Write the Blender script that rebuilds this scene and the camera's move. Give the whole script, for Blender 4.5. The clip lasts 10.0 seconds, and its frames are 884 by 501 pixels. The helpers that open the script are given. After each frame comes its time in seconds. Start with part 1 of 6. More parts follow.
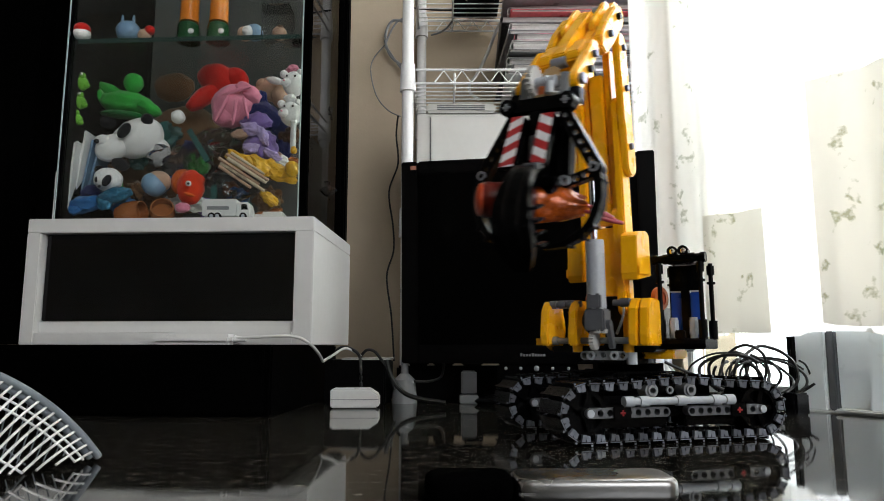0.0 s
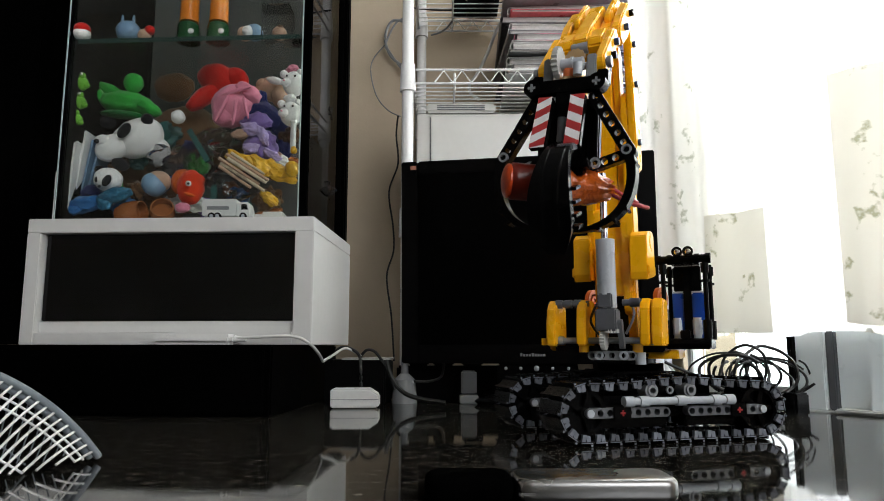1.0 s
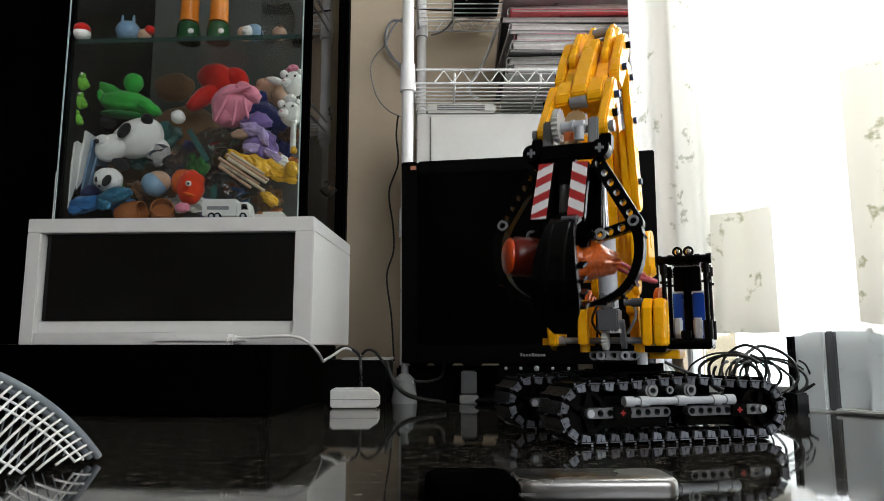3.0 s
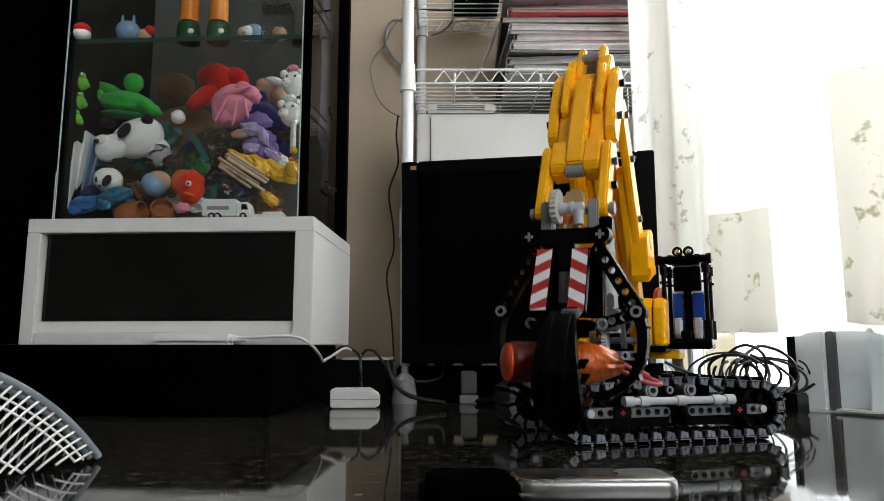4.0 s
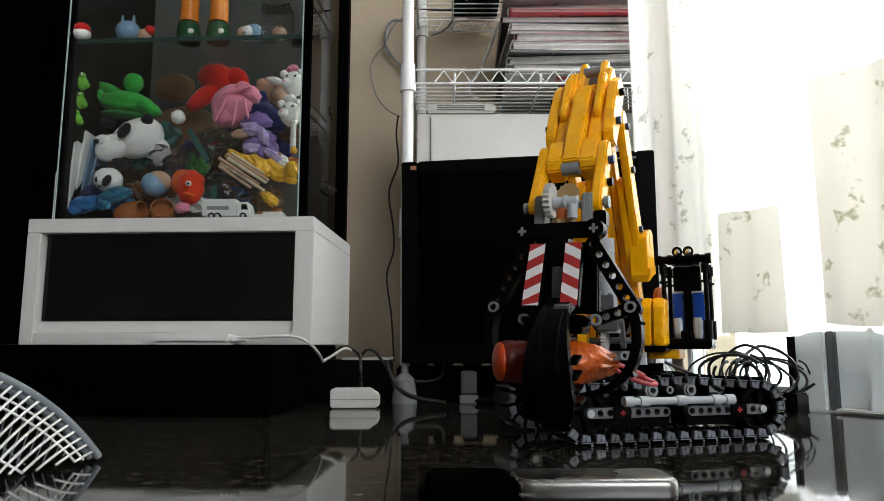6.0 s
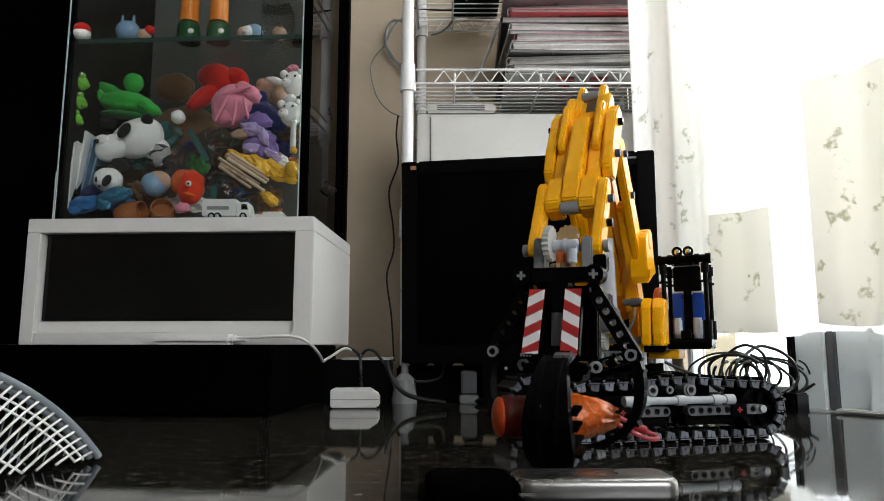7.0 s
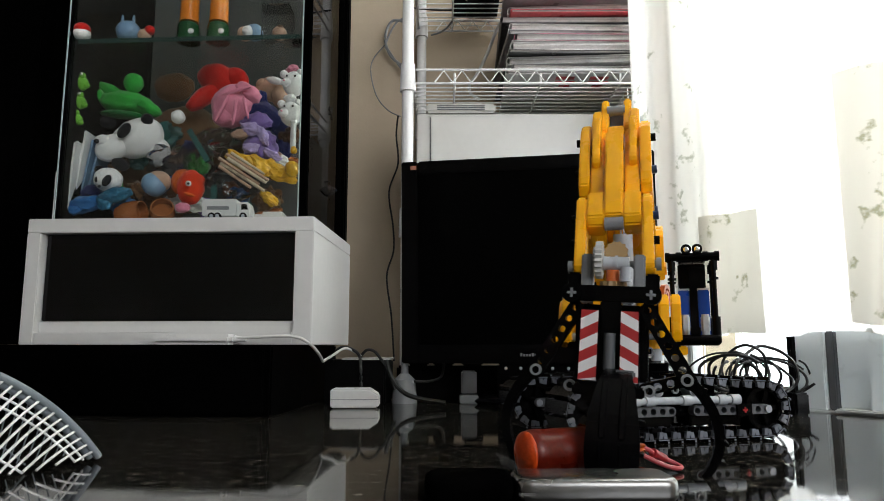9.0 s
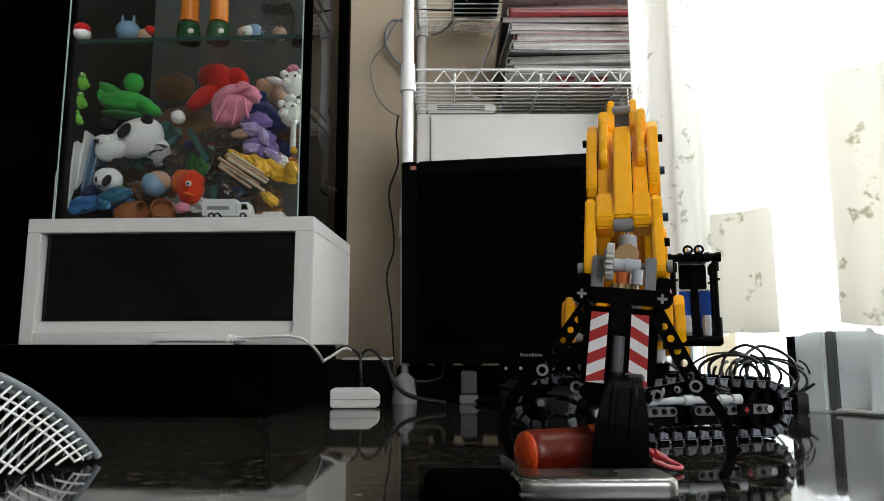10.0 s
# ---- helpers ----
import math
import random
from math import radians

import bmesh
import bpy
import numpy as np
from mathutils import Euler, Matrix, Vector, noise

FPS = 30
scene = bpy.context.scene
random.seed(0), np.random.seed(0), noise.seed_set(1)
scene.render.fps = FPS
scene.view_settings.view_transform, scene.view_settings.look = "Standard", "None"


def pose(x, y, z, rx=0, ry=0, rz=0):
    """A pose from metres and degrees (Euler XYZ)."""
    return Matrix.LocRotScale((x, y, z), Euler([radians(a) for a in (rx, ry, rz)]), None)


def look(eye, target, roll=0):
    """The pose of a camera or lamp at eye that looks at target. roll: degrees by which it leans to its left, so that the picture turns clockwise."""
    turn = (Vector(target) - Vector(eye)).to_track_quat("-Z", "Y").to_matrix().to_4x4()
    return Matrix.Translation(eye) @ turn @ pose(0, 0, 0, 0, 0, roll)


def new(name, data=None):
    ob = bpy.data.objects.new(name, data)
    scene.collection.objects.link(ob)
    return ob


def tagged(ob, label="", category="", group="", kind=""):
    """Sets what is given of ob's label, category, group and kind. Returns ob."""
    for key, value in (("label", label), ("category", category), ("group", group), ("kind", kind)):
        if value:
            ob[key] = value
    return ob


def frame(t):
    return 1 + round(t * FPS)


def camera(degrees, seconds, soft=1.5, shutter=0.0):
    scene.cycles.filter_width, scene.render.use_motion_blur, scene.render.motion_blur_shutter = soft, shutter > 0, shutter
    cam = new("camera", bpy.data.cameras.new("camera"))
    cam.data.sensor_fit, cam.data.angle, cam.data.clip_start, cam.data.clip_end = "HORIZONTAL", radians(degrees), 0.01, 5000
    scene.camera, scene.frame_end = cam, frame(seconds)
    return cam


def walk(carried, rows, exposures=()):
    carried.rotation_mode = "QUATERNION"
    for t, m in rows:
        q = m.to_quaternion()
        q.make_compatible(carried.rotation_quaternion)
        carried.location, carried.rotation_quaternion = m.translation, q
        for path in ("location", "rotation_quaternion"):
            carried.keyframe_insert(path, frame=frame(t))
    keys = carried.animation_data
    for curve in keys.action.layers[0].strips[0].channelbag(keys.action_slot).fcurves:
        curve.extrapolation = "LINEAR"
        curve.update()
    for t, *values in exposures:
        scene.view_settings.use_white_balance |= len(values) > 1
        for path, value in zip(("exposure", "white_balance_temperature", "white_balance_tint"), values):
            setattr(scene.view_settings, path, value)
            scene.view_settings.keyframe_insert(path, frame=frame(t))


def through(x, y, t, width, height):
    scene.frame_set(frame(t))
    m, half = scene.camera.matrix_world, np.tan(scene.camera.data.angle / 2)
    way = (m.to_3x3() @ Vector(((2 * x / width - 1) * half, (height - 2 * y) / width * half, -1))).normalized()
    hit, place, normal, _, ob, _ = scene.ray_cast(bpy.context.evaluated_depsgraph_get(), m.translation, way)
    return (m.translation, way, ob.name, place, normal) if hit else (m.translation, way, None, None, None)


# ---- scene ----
cam = camera(66.0, 10.0, soft=0.9, shutter=0.6)
EYE = Vector((0, 0, 0.074))
_view = EYE + Vector((0, math.cos(radians(8.0)), math.sin(radians(8.0))))
walk(cam, [(0.0, look(EYE, _view)), (10.0, look(EYE, _view))])

# ---- light ----
world = bpy.data.worlds.new("world")
scene.world = world
world.use_nodes = True
_sky = world.node_tree.nodes.new("ShaderNodeTexSky")
_sky.sky_type, _sky.sun_disc = "NISHITA", False
_sky.sun_elevation, _sky.sun_rotation = radians(48), radians(70)
_bg = world.node_tree.nodes["Background"]
_bg.inputs["Strength"].default_value = 0.12
world.node_tree.links.new(_sky.outputs[0], _bg.inputs[0])
scene.view_settings.exposure = -0.1


def area_light(name, eye, target, w, h, power, colour):
    data = bpy.data.lights.new(name, "AREA")
    data.shape, data.size, data.size_y, data.energy, data.color = "RECTANGLE", w, h, power, colour
    ob = new(name, data)
    ob.matrix_world = look(eye, target)
    return ob


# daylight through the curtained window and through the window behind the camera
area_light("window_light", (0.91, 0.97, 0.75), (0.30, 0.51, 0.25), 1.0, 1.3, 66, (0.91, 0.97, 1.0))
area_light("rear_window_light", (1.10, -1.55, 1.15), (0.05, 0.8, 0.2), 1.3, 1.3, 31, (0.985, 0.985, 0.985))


# ---- materials ----
def mat(name, colour, rough=0.5, metal=0.0, var=0.12, scale=40.0, bump=0.0, bump_scale=200.0, spec=0.5, rough_var=0.1,
        coat=0.0, transmission=0.0, random_tint=0.0):
    m = bpy.data.materials.new(name)
    m.use_nodes = True
    nt = m.node_tree
    N, L = nt.nodes, nt.links
    b = N["Principled BSDF"]
    b.inputs["Metallic"].default_value = metal
    b.inputs["Specular IOR Level"].default_value = spec
    b.inputs["Coat Weight"].default_value = coat
    b.inputs["Transmission Weight"].default_value = transmission
    co = N.new("ShaderNodeTexCoord")
    n1 = N.new("ShaderNodeTexNoise")
    n1.inputs["Scale"].default_value, n1.inputs["Detail"].default_value = scale, 5
    L.new(co.outputs["Object"], n1.inputs["Vector"])
    n2 = N.new("ShaderNodeTexNoise")
    n2.inputs["Scale"].default_value, n2.inputs["Detail"].default_value = scale * 7, 4
    L.new(co.outputs["Object"], n2.inputs["Vector"])
    mix = N.new("ShaderNodeMix")
    mix.inputs["Factor"].default_value = 0.4
    L.new(n1.outputs["Fac"], mix.inputs["A"])
    L.new(n2.outputs["Fac"], mix.inputs["B"])
    ramp = N.new("ShaderNodeValToRGB")
    c = Vector(colour)
    ramp.color_ramp.elements[0].position, ramp.color_ramp.elements[1].position = 0.3, 0.7
    ramp.color_ramp.elements[0].color = (*(c * (1 - var)), 1)
    ramp.color_ramp.elements[1].color = (*[min(1, v * (1 + var)) for v in c], 1)
    L.new(mix.outputs["Result"], ramp.inputs["Fac"])
    out = ramp.outputs["Color"]
    if random_tint:
        info, hsv, mr = N.new("ShaderNodeObjectInfo"), N.new("ShaderNodeHueSaturation"), N.new("ShaderNodeMapRange")
        mr.inputs["To Min"].default_value, mr.inputs["To Max"].default_value = 1 - random_tint, 1 + random_tint
        L.new(info.outputs["Random"], mr.inputs["Value"])
        L.new(mr.outputs["Result"], hsv.inputs["Value"])
        L.new(out, hsv.inputs["Color"])
        out = hsv.outputs["Color"]
    L.new(out, b.inputs["Base Color"])
    rr = N.new("ShaderNodeMapRange")
    rr.inputs["To Min"].default_value, rr.inputs["To Max"].default_value = max(0.02, rough - rough_var), min(1, rough + rough_var)
    L.new(n1.outputs["Fac"], rr.inputs["Value"])
    L.new(rr.outputs["Result"], b.inputs["Roughness"])
    if bump:
        bp, n3 = N.new("ShaderNodeBump"), N.new("ShaderNodeTexNoise")
        n3.inputs["Scale"].default_value, n3.inputs["Detail"].default_value = bump_scale, 4
        L.new(co.outputs["Object"], n3.inputs["Vector"])
        bp.inputs["Strength"].default_value, bp.inputs["Distance"].default_value = bump, 0.002
        L.new(n3.outputs["Fac"], bp.inputs["Height"])
        L.new(bp.outputs["Normal"], b.inputs["Normal"])
    return m


YELLOW = mat("yellow_plastic", (0.980, 0.465, 0.0030), 0.28, var=0.05, bump=0.03, bump_scale=60)
BLACK = mat("black_plastic", (0.0012, 0.0012, 0.0014), 0.24, var=0.3, bump=0.02, spec=0.10, rough_var=0.05)
TRACKBLACK = mat("track_black_plastic", (0.006, 0.006, 0.007), 0.24, var=0.3, random_tint=0.35, spec=0.4, rough_var=0.06)
# paler than the belt: window light caught on the links, put into the colour
TRACKGREY = mat("track_guide_and_glint_plastic", (0.125, 0.135, 0.16), 0.22, var=0.25, random_tint=0.5)
DARKGREY = mat("dark_grey_plastic", (0.105, 0.110, 0.120), 0.35, var=0.1)
GREY = mat("grey_plastic", (0.23, 0.24, 0.25), 0.33, var=0.06)
LIGHTGREY = mat("light_grey_plastic", (0.44, 0.47, 0.51), 0.28, var=0.06)
GEARWHITE = mat("pale_gear_plastic", (0.55, 0.55, 0.53), 0.35, var=0.05)
TAN = mat("tan_plastic", (0.34, 0.22, 0.10), 0.35, var=0.06)
BLUE = mat("blue_plastic", (0.006, 0.055, 0.34), 0.28, var=0.06)
NAVY = mat("dark_blue_plastic", (0.012, 0.03, 0.09), 0.3, var=0.06)
REDPL = mat("red_plastic", (0.30, 0.02, 0.025), 0.3, var=0.08)
ORANGEPL = mat("orange_plastic", (0.62, 0.14, 0.03), 0.3, var=0.08)
STICKERWHITE = mat("white_sticker", (0.75, 0.75, 0.76), 0.4, var=0.03)
STICKERRED = mat("red_sticker", (0.38, 0.02, 0.022), 0.4, var=0.06)
CHROME = mat("chrome", (0.75, 0.75, 0.76), 0.12, metal=1.0, var=0.05, rough_var=0.05)
STEEL = mat("brushed_steel", (0.25, 0.247, 0.243), 0.27, metal=1.0, var=0.12, scale=25, bump=0.05)
WHITELAM = mat("white_laminate", (0.72, 0.72, 0.71), 0.38, var=0.04, scale=12, bump=0.02)
WHITEPL = mat("white_plastic", (0.74, 0.74, 0.73), 0.3, var=0.04)
WHITEPAINT = mat("white_coated_wire", (0.76, 0.76, 0.76), 0.3, var=0.04)
BLACKWOOD = mat("black_laminate", (0.0006, 0.0006, 0.0006), 0.45, var=0.3, scale=15, spec=0.01)
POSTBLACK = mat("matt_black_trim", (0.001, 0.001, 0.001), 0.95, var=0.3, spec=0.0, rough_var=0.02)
BLACKGLASS = mat("black_glass", (0.002, 0.002, 0.002), 0.05, var=0.2, rough_var=0.03, spec=0.25)
BLACKMATT = mat("matt_black", (0.002, 0.002, 0.002), 0.6, var=0.3, spec=0.05)
SCREEN = mat("dark_screen", (0.0008, 0.0008, 0.0008), 0.3, var=0.2, rough_var=0.04, spec=0.02)
WALLPAINT = mat("cream_wall_paint", (0.56, 0.46, 0.34), 0.85, var=0.05, scale=6, bump=0.12, bump_scale=220)
ROOMPAINT = mat("pale_grey_wall_paint", (0.53, 0.51, 0.47), 0.85, var=0.05, scale=6)
CEILPAINT = mat("white_ceiling_paint", (0.69, 0.69, 0.69), 0.9, var=0.04, scale=5)
CABLEBLACK = mat("black_cable", (0.004, 0.004, 0.004), 0.4, var=0.2)
CABLEWHITE = mat("white_cable", (0.62, 0.62, 0.6), 0.45, var=0.06)
ALU = mat("painted_aluminium", (0.74, 0.76, 0.76), 0.45, var=0.08, scale=10)
RACKGREY = mat("grey_rim_plastic", (0.22, 0.25, 0.28), 0.35, var=0.1)
BOXGREY = mat("light_grey_enamel", (0.62, 0.61, 0.58), 0.45, var=0.04, scale=14)
PAPER = mat("paper_edges", (0.42, 0.395, 0.385), 0.8, var=0.25, scale=60, random_tint=0.35)
COVERDARK = mat("dark_glossy_cover", (0.03, 0.03, 0.032), 0.3, var=0.3)
COVERPINK = mat("pink_cover", (0.50, 0.17, 0.24), 0.4, var=0.2)
CABINETBACK = mat("grey_green_back_panel", (0.05, 0.053, 0.05), 0.6, var=0.2, scale=8)
# roll body: base colour lowered to include the shade of the claws
ROLLFOIL = mat("shaded_orange_cellophane", (0.10, 0.007, 0.002), 0.30, var=0.4, scale=70, bump=0.4, bump_scale=90, coat=0.08, spec=0.3)
ROLLCAP = mat("orange_cap", (0.52, 0.055, 0.006), 0.3, var=0.3, scale=60, bump=0.3)
ROLLGOLD = mat("gold_orange_foil", (0.46, 0.085, 0.007), 0.20, metal=0.12, var=0.65, scale=60, bump=0.7, bump_scale=110)
CORDRED = mat("red_cord", (0.42, 0.05, 0.06), 0.5, var=0.15)


def plush(name, colour, var=0.18):
    m = mat(name, colour, 0.95, var=var, scale=60, bump=0.5, bump_scale=520, spec=0.15)
    b = m.node_tree.nodes["Principled BSDF"]
    b.inputs["Sheen Weight"].default_value, b.inputs["Sheen Roughness"].default_value = 0.25, 0.4
    return m


def granite():
    m = mat("polished_black_granite", (0.012, 0.012, 0.012), 0.04, var=0.3, rough_var=0.02, spec=0.75)
    N, L = m.node_tree.nodes, m.node_tree.links
    b = N["Principled BSDF"]
    co = N.new("ShaderNodeTexCoord")
    v = N.new("ShaderNodeTexVoronoi")
    v.inputs["Scale"].default_value = 260
    n = N.new("ShaderNodeTexNoise")
    n.inputs["Scale"].default_value, n.inputs["Detail"].default_value, n.inputs["Roughness"].default_value = 110, 8, 0.85
    L.new(co.outputs["Object"], v.inputs["Vector"])
    L.new(co.outputs["Object"], n.inputs["Vector"])
    r = N.new("ShaderNodeValToRGB")
    e = r.color_ramp.elements
    e[0].position, e[0].color = 0.42, (0.0015, 0.0015, 0.0015, 1)
    e[1].position, e[1].color = 0.645, (0.40, 0.36, 0.30, 1)
    k = e.new(0.545)
    k.color = (0.013, 0.0118, 0.0095, 1)
    L.new(n.outputs["Fac"], r.inputs["Fac"])
    mx = N.new("ShaderNodeMix")
    mx.data_type = "RGBA"
    mx.inputs[0].default_value = 0.2
    L.new(r.outputs["Color"], mx.inputs[6])
    r2 = N.new("ShaderNodeValToRGB")
    r2.color_ramp.elements[0].color, r2.color_ramp.elements[1].color = (0.0015, 0.0015, 0.0015, 1), (0.022, 0.020, 0.017, 1)
    L.new(v.outputs["Color"], r2.inputs["Fac"])
    L.new(r2.outputs["Color"], mx.inputs[7])
    L.new(mx.outputs[2], b.inputs["Base Color"])
    n2, bp = N.new("ShaderNodeTexNoise"), N.new("ShaderNodeBump")
    n2.inputs["Scale"].default_value, n2.inputs["Detail"].default_value = 320, 5
    L.new(co.outputs["Object"], n2.inputs["Vector"])
    bp.inputs["Strength"].default_value, bp.inputs["Distance"].default_value = 0.006, 0.002
    L.new(n2.outputs["Fac"], bp.inputs["Height"])
    L.new(bp.outputs["Normal"], b.inputs["Normal"])
    return m


GRANITE = granite()


def glass(name, tint=(0.965, 0.985, 0.975), ior=1.45):
    """Thin pane: mostly clear, with a gloss that grows at grazing angles; a low ior gets a faint fixed gloss."""
    m = bpy.data.materials.new(name)
    m.use_nodes = True
    N, L = m.node_tree.nodes, m.node_tree.links
    N.remove(N["Principled BSDF"])
    t, g, f, mx = (N.new("ShaderNodeBsdfTransparent"), N.new("ShaderNodeBsdfGlossy"), N.new("ShaderNodeFresnel"), N.new("ShaderNodeMixShader"))
    t.inputs[0].default_value, g.inputs["Roughness"].default_value = (*tint, 1), 0.02
    f.inputs[0].default_value = ior
    if ior > 1.1:
        L.new(f.outputs[0], mx.inputs[0])
    else:
        mx.inputs[0].default_value = 0.03
    L.new(t.outputs[0], mx.inputs[1])
    L.new(g.outputs[0], mx.inputs[2])
    L.new(mx.outputs[0], N["Material Output"].inputs["Surface"])
    return m


GLASS = glass("clear_glass")
# darker tint and faint fixed gloss, so the shelf hardly mirrors the toys
SHELFGLASS = glass("low_gloss_shelf_glass", (0.90, 0.92, 0.91), 1.08)
PALEEDGE = mat("pale_cut_glass_edge", (0.42, 0.52, 0.52), 0.15, var=0.3, scale=40)
GLASSEDGE = mat("green_glass_edge", (0.02, 0.05, 0.045), 0.1, var=0.1)


def curtain_cloth(name, through, clear, print_colour=(0.50, 0.50, 0.42), ground=(0.86, 0.84, 0.80)):
    """Sheer white cloth with a faint printed sprig pattern: lets most light through."""
    m = bpy.data.materials.new(name)
    m.use_nodes = True
    N, L = m.node_tree.nodes, m.node_tree.links
    N.remove(N["Principled BSDF"])
    co, v, n = N.new("ShaderNodeTexCoord"), N.new("ShaderNodeTexVoronoi"), N.new("ShaderNodeTexNoise")
    v.inputs["Scale"].default_value, v.inputs["Randomness"].default_value = 23, 0.9
    n.inputs["Scale"].default_value, n.inputs["Detail"].default_value = 60, 3
    L.new(co.outputs["Object"], n.inputs["Vector"])
    add = N.new("ShaderNodeMix")
    add.data_type, add.blend_type = "RGBA", "LINEAR_LIGHT"
    add.inputs[0].default_value = 0.036
    L.new(co.outputs["Object"], add.inputs[6])
    L.new(n.outputs["Color"], add.inputs[7])
    L.new(add.outputs[2], v.inputs["Vector"])
    r = N.new("ShaderNodeValToRGB")
    e = r.color_ramp.elements
    e[0].position, e[0].color = 0.08, (*print_colour, 1)
    e[1].position, e[1].color = 0.24, (*ground, 1)
    L.new(v.outputs["Distance"], r.inputs["Fac"])
    d, t, mx = N.new("ShaderNodeBsdfDiffuse"), N.new("ShaderNodeBsdfTranslucent"), N.new("ShaderNodeMixShader")
    L.new(r.outputs["Color"], d.inputs["Color"])
    L.new(r.outputs["Color"], t.inputs["Color"])
    mx.inputs[0].default_value = through
    L.new(d.outputs[0], mx.inputs[1])
    L.new(t.outputs[0], mx.inputs[2])
    tr, mx2 = N.new("ShaderNodeBsdfTransparent"), N.new("ShaderNodeMixShader")
    mx2.inputs[0].default_value = clear
    L.new(mx.outputs[0], mx2.inputs[1])
    L.new(tr.outputs[0], mx2.inputs[2])
    L.new(mx2.outputs[0], N["Material Output"].inputs["Surface"])
    return m


CURTAIN = curtain_cloth("sheer_printed_cloth", 0.62, 0.15)
LINING = curtain_cloth("printed_lining_cloth", 0.36, 0.0, (0.42, 0.41, 0.28), (0.80, 0.77, 0.69))
FROST = curtain_cloth("frosted_pane", 0.25, 0.0, (0.70, 0.73, 0.74), (0.76, 0.79, 0.80))
EDGECLOTH = curtain_cloth("printed_edge_cloth", 0.43, 0.0)


def glow(name, colour, strength):
    m = bpy.data.materials.new(name)
    m.use_nodes = True
    N, L = m.node_tree.nodes, m.node_tree.links
    N.remove(N["Principled BSDF"])
    e = N.new("ShaderNodeEmission")
    e.inputs[0].default_value, e.inputs[1].default_value = (*colour, 1), strength
    L.new(e.outputs[0], N["Material Output"].inputs["Surface"])
    return m


DAYLIGHT = glow("bright_outdoors", (0.93, 0.97, 1.0), 3.4)


# ---- mesh helpers ----
def part(name, bm, material, parent=None, label="", smooth=False, bevel=0.0):
    """Links a bmesh as one mesh object under a thing or a part."""
    if bevel:
        edges = [e for e in bm.edges if len(e.link_faces) == 2 and e.calc_face_angle() > 0.6]
        bmesh.ops.bevel(bm, geom=edges, offset=bevel, segments=2, affect="EDGES", clamp_overlap=True)
    me = bpy.data.meshes.new(name)
    bmesh.ops.recalc_face_normals(bm, faces=bm.faces)
    bm.normal_update()
    bm.to_mesh(me)
    bm.free()
    mats = material if isinstance(material, (list, tuple)) else [material]
    for x in mats:
        me.materials.append(x)
    if smooth:
        for p in me.polygons:
            p.use_smooth = True
        me.set_sharp_from_angle(angle=radians(38))
    ob = new(name, me)
    if parent is not None:
        ob.parent = parent
    if label:
        ob["label"] = label
    return ob


def box(bm, lo, hi, m=None, index=0):
    v = bmesh.ops.create_cube(bm, size=1.0)["verts"]
    s = [hi[i] - lo[i] for i in range(3)]
    c = [(hi[i] + lo[i]) / 2 for i in range(3)]
    t = Matrix.Translation(c) @ Matrix.Diagonal((*s, 1))
    bmesh.ops.transform(bm, matrix=(m @ t) if m else t, verts=v)
    for f in {f for x in v for f in x.link_faces}:
        f.material_index = index
    return v


def rod(bm, a, b, r, r2=None, seg=14, index=0, caps=True):
    a, b = Vector(a), Vector(b)
    d = b - a
    v = bmesh.ops.create_cone(bm, cap_ends=caps, segments=seg, radius1=r, radius2=r if r2 is None else r2, depth=d.length)["verts"]
    q = d.to_track_quat("Z", "Y").to_matrix().to_4x4()
    bmesh.ops.transform(bm, matrix=Matrix.Translation((a + b) / 2) @ q, verts=v)
    for f in {f for x in v for f in x.link_faces}:
        f.material_index = index
    return v


def ball(bm, c, r, scale=(1, 1, 1), rot=None, seg=16, index=0):
    v = bmesh.ops.create_uvsphere(bm, u_segments=seg, v_segments=max(6, seg // 2 + 2), radius=r)["verts"]
    t = Matrix.Translation(c) @ (rot or Matrix()) @ Matrix.Diagonal((*scale, 1))
    bmesh.ops.transform(bm, matrix=t, verts=v)
    for f in {f for x in v for f in x.link_faces}:
        f.material_index = index
    return v


def tube(bm, pts, r, seg=8, index=0, smooth_steps=6):
    """A bent round bar through the points."""
    P = [Vector(p) for p in pts]
    if smooth_steps > 1 and len(P) > 2:
        out = []
        for i in range(len(P) - 1):
            p0, p1, p2, p3 = P[max(i - 1, 0)], P[i], P[i + 1], P[min(i + 2, len(P) - 1)]
            for k in range(smooth_steps):
                t = k / smooth_steps
                out.append(0.5 * ((2 * p1) + (p2 - p0) * t + (2 * p0 - 5 * p1 + 4 * p2 - p3) * t * t + (3 * p1 - p0 - 3 * p2 + p3) * t ** 3))
        P = out + [P[-1]]
    rings = []
    for i, p in enumerate(P):
        d = (P[min(i + 1, len(P) - 1)] - P[max(i - 1, 0)]).normalized()
        q = d.to_track_quat("Z", "Y").to_matrix()
        rr = r[i * len(r) // len(P)] if isinstance(r, (list, tuple)) else r
        rings.append([bm.verts.new(p + q @ Vector((math.cos(2 * math.pi * k / seg) * rr, math.sin(2 * math.pi * k / seg) * rr, 0))) for k in range(seg)])
    for a, b in zip(rings, rings[1:]):
        for k in range(seg):
            bm.faces.new((a[k], a[(k + 1) % seg], b[(k + 1) % seg], b[k])).material_index = index
    bm.faces.new(rings[0][::-1]).material_index = index
    bm.faces.new(rings[-1]).material_index = index


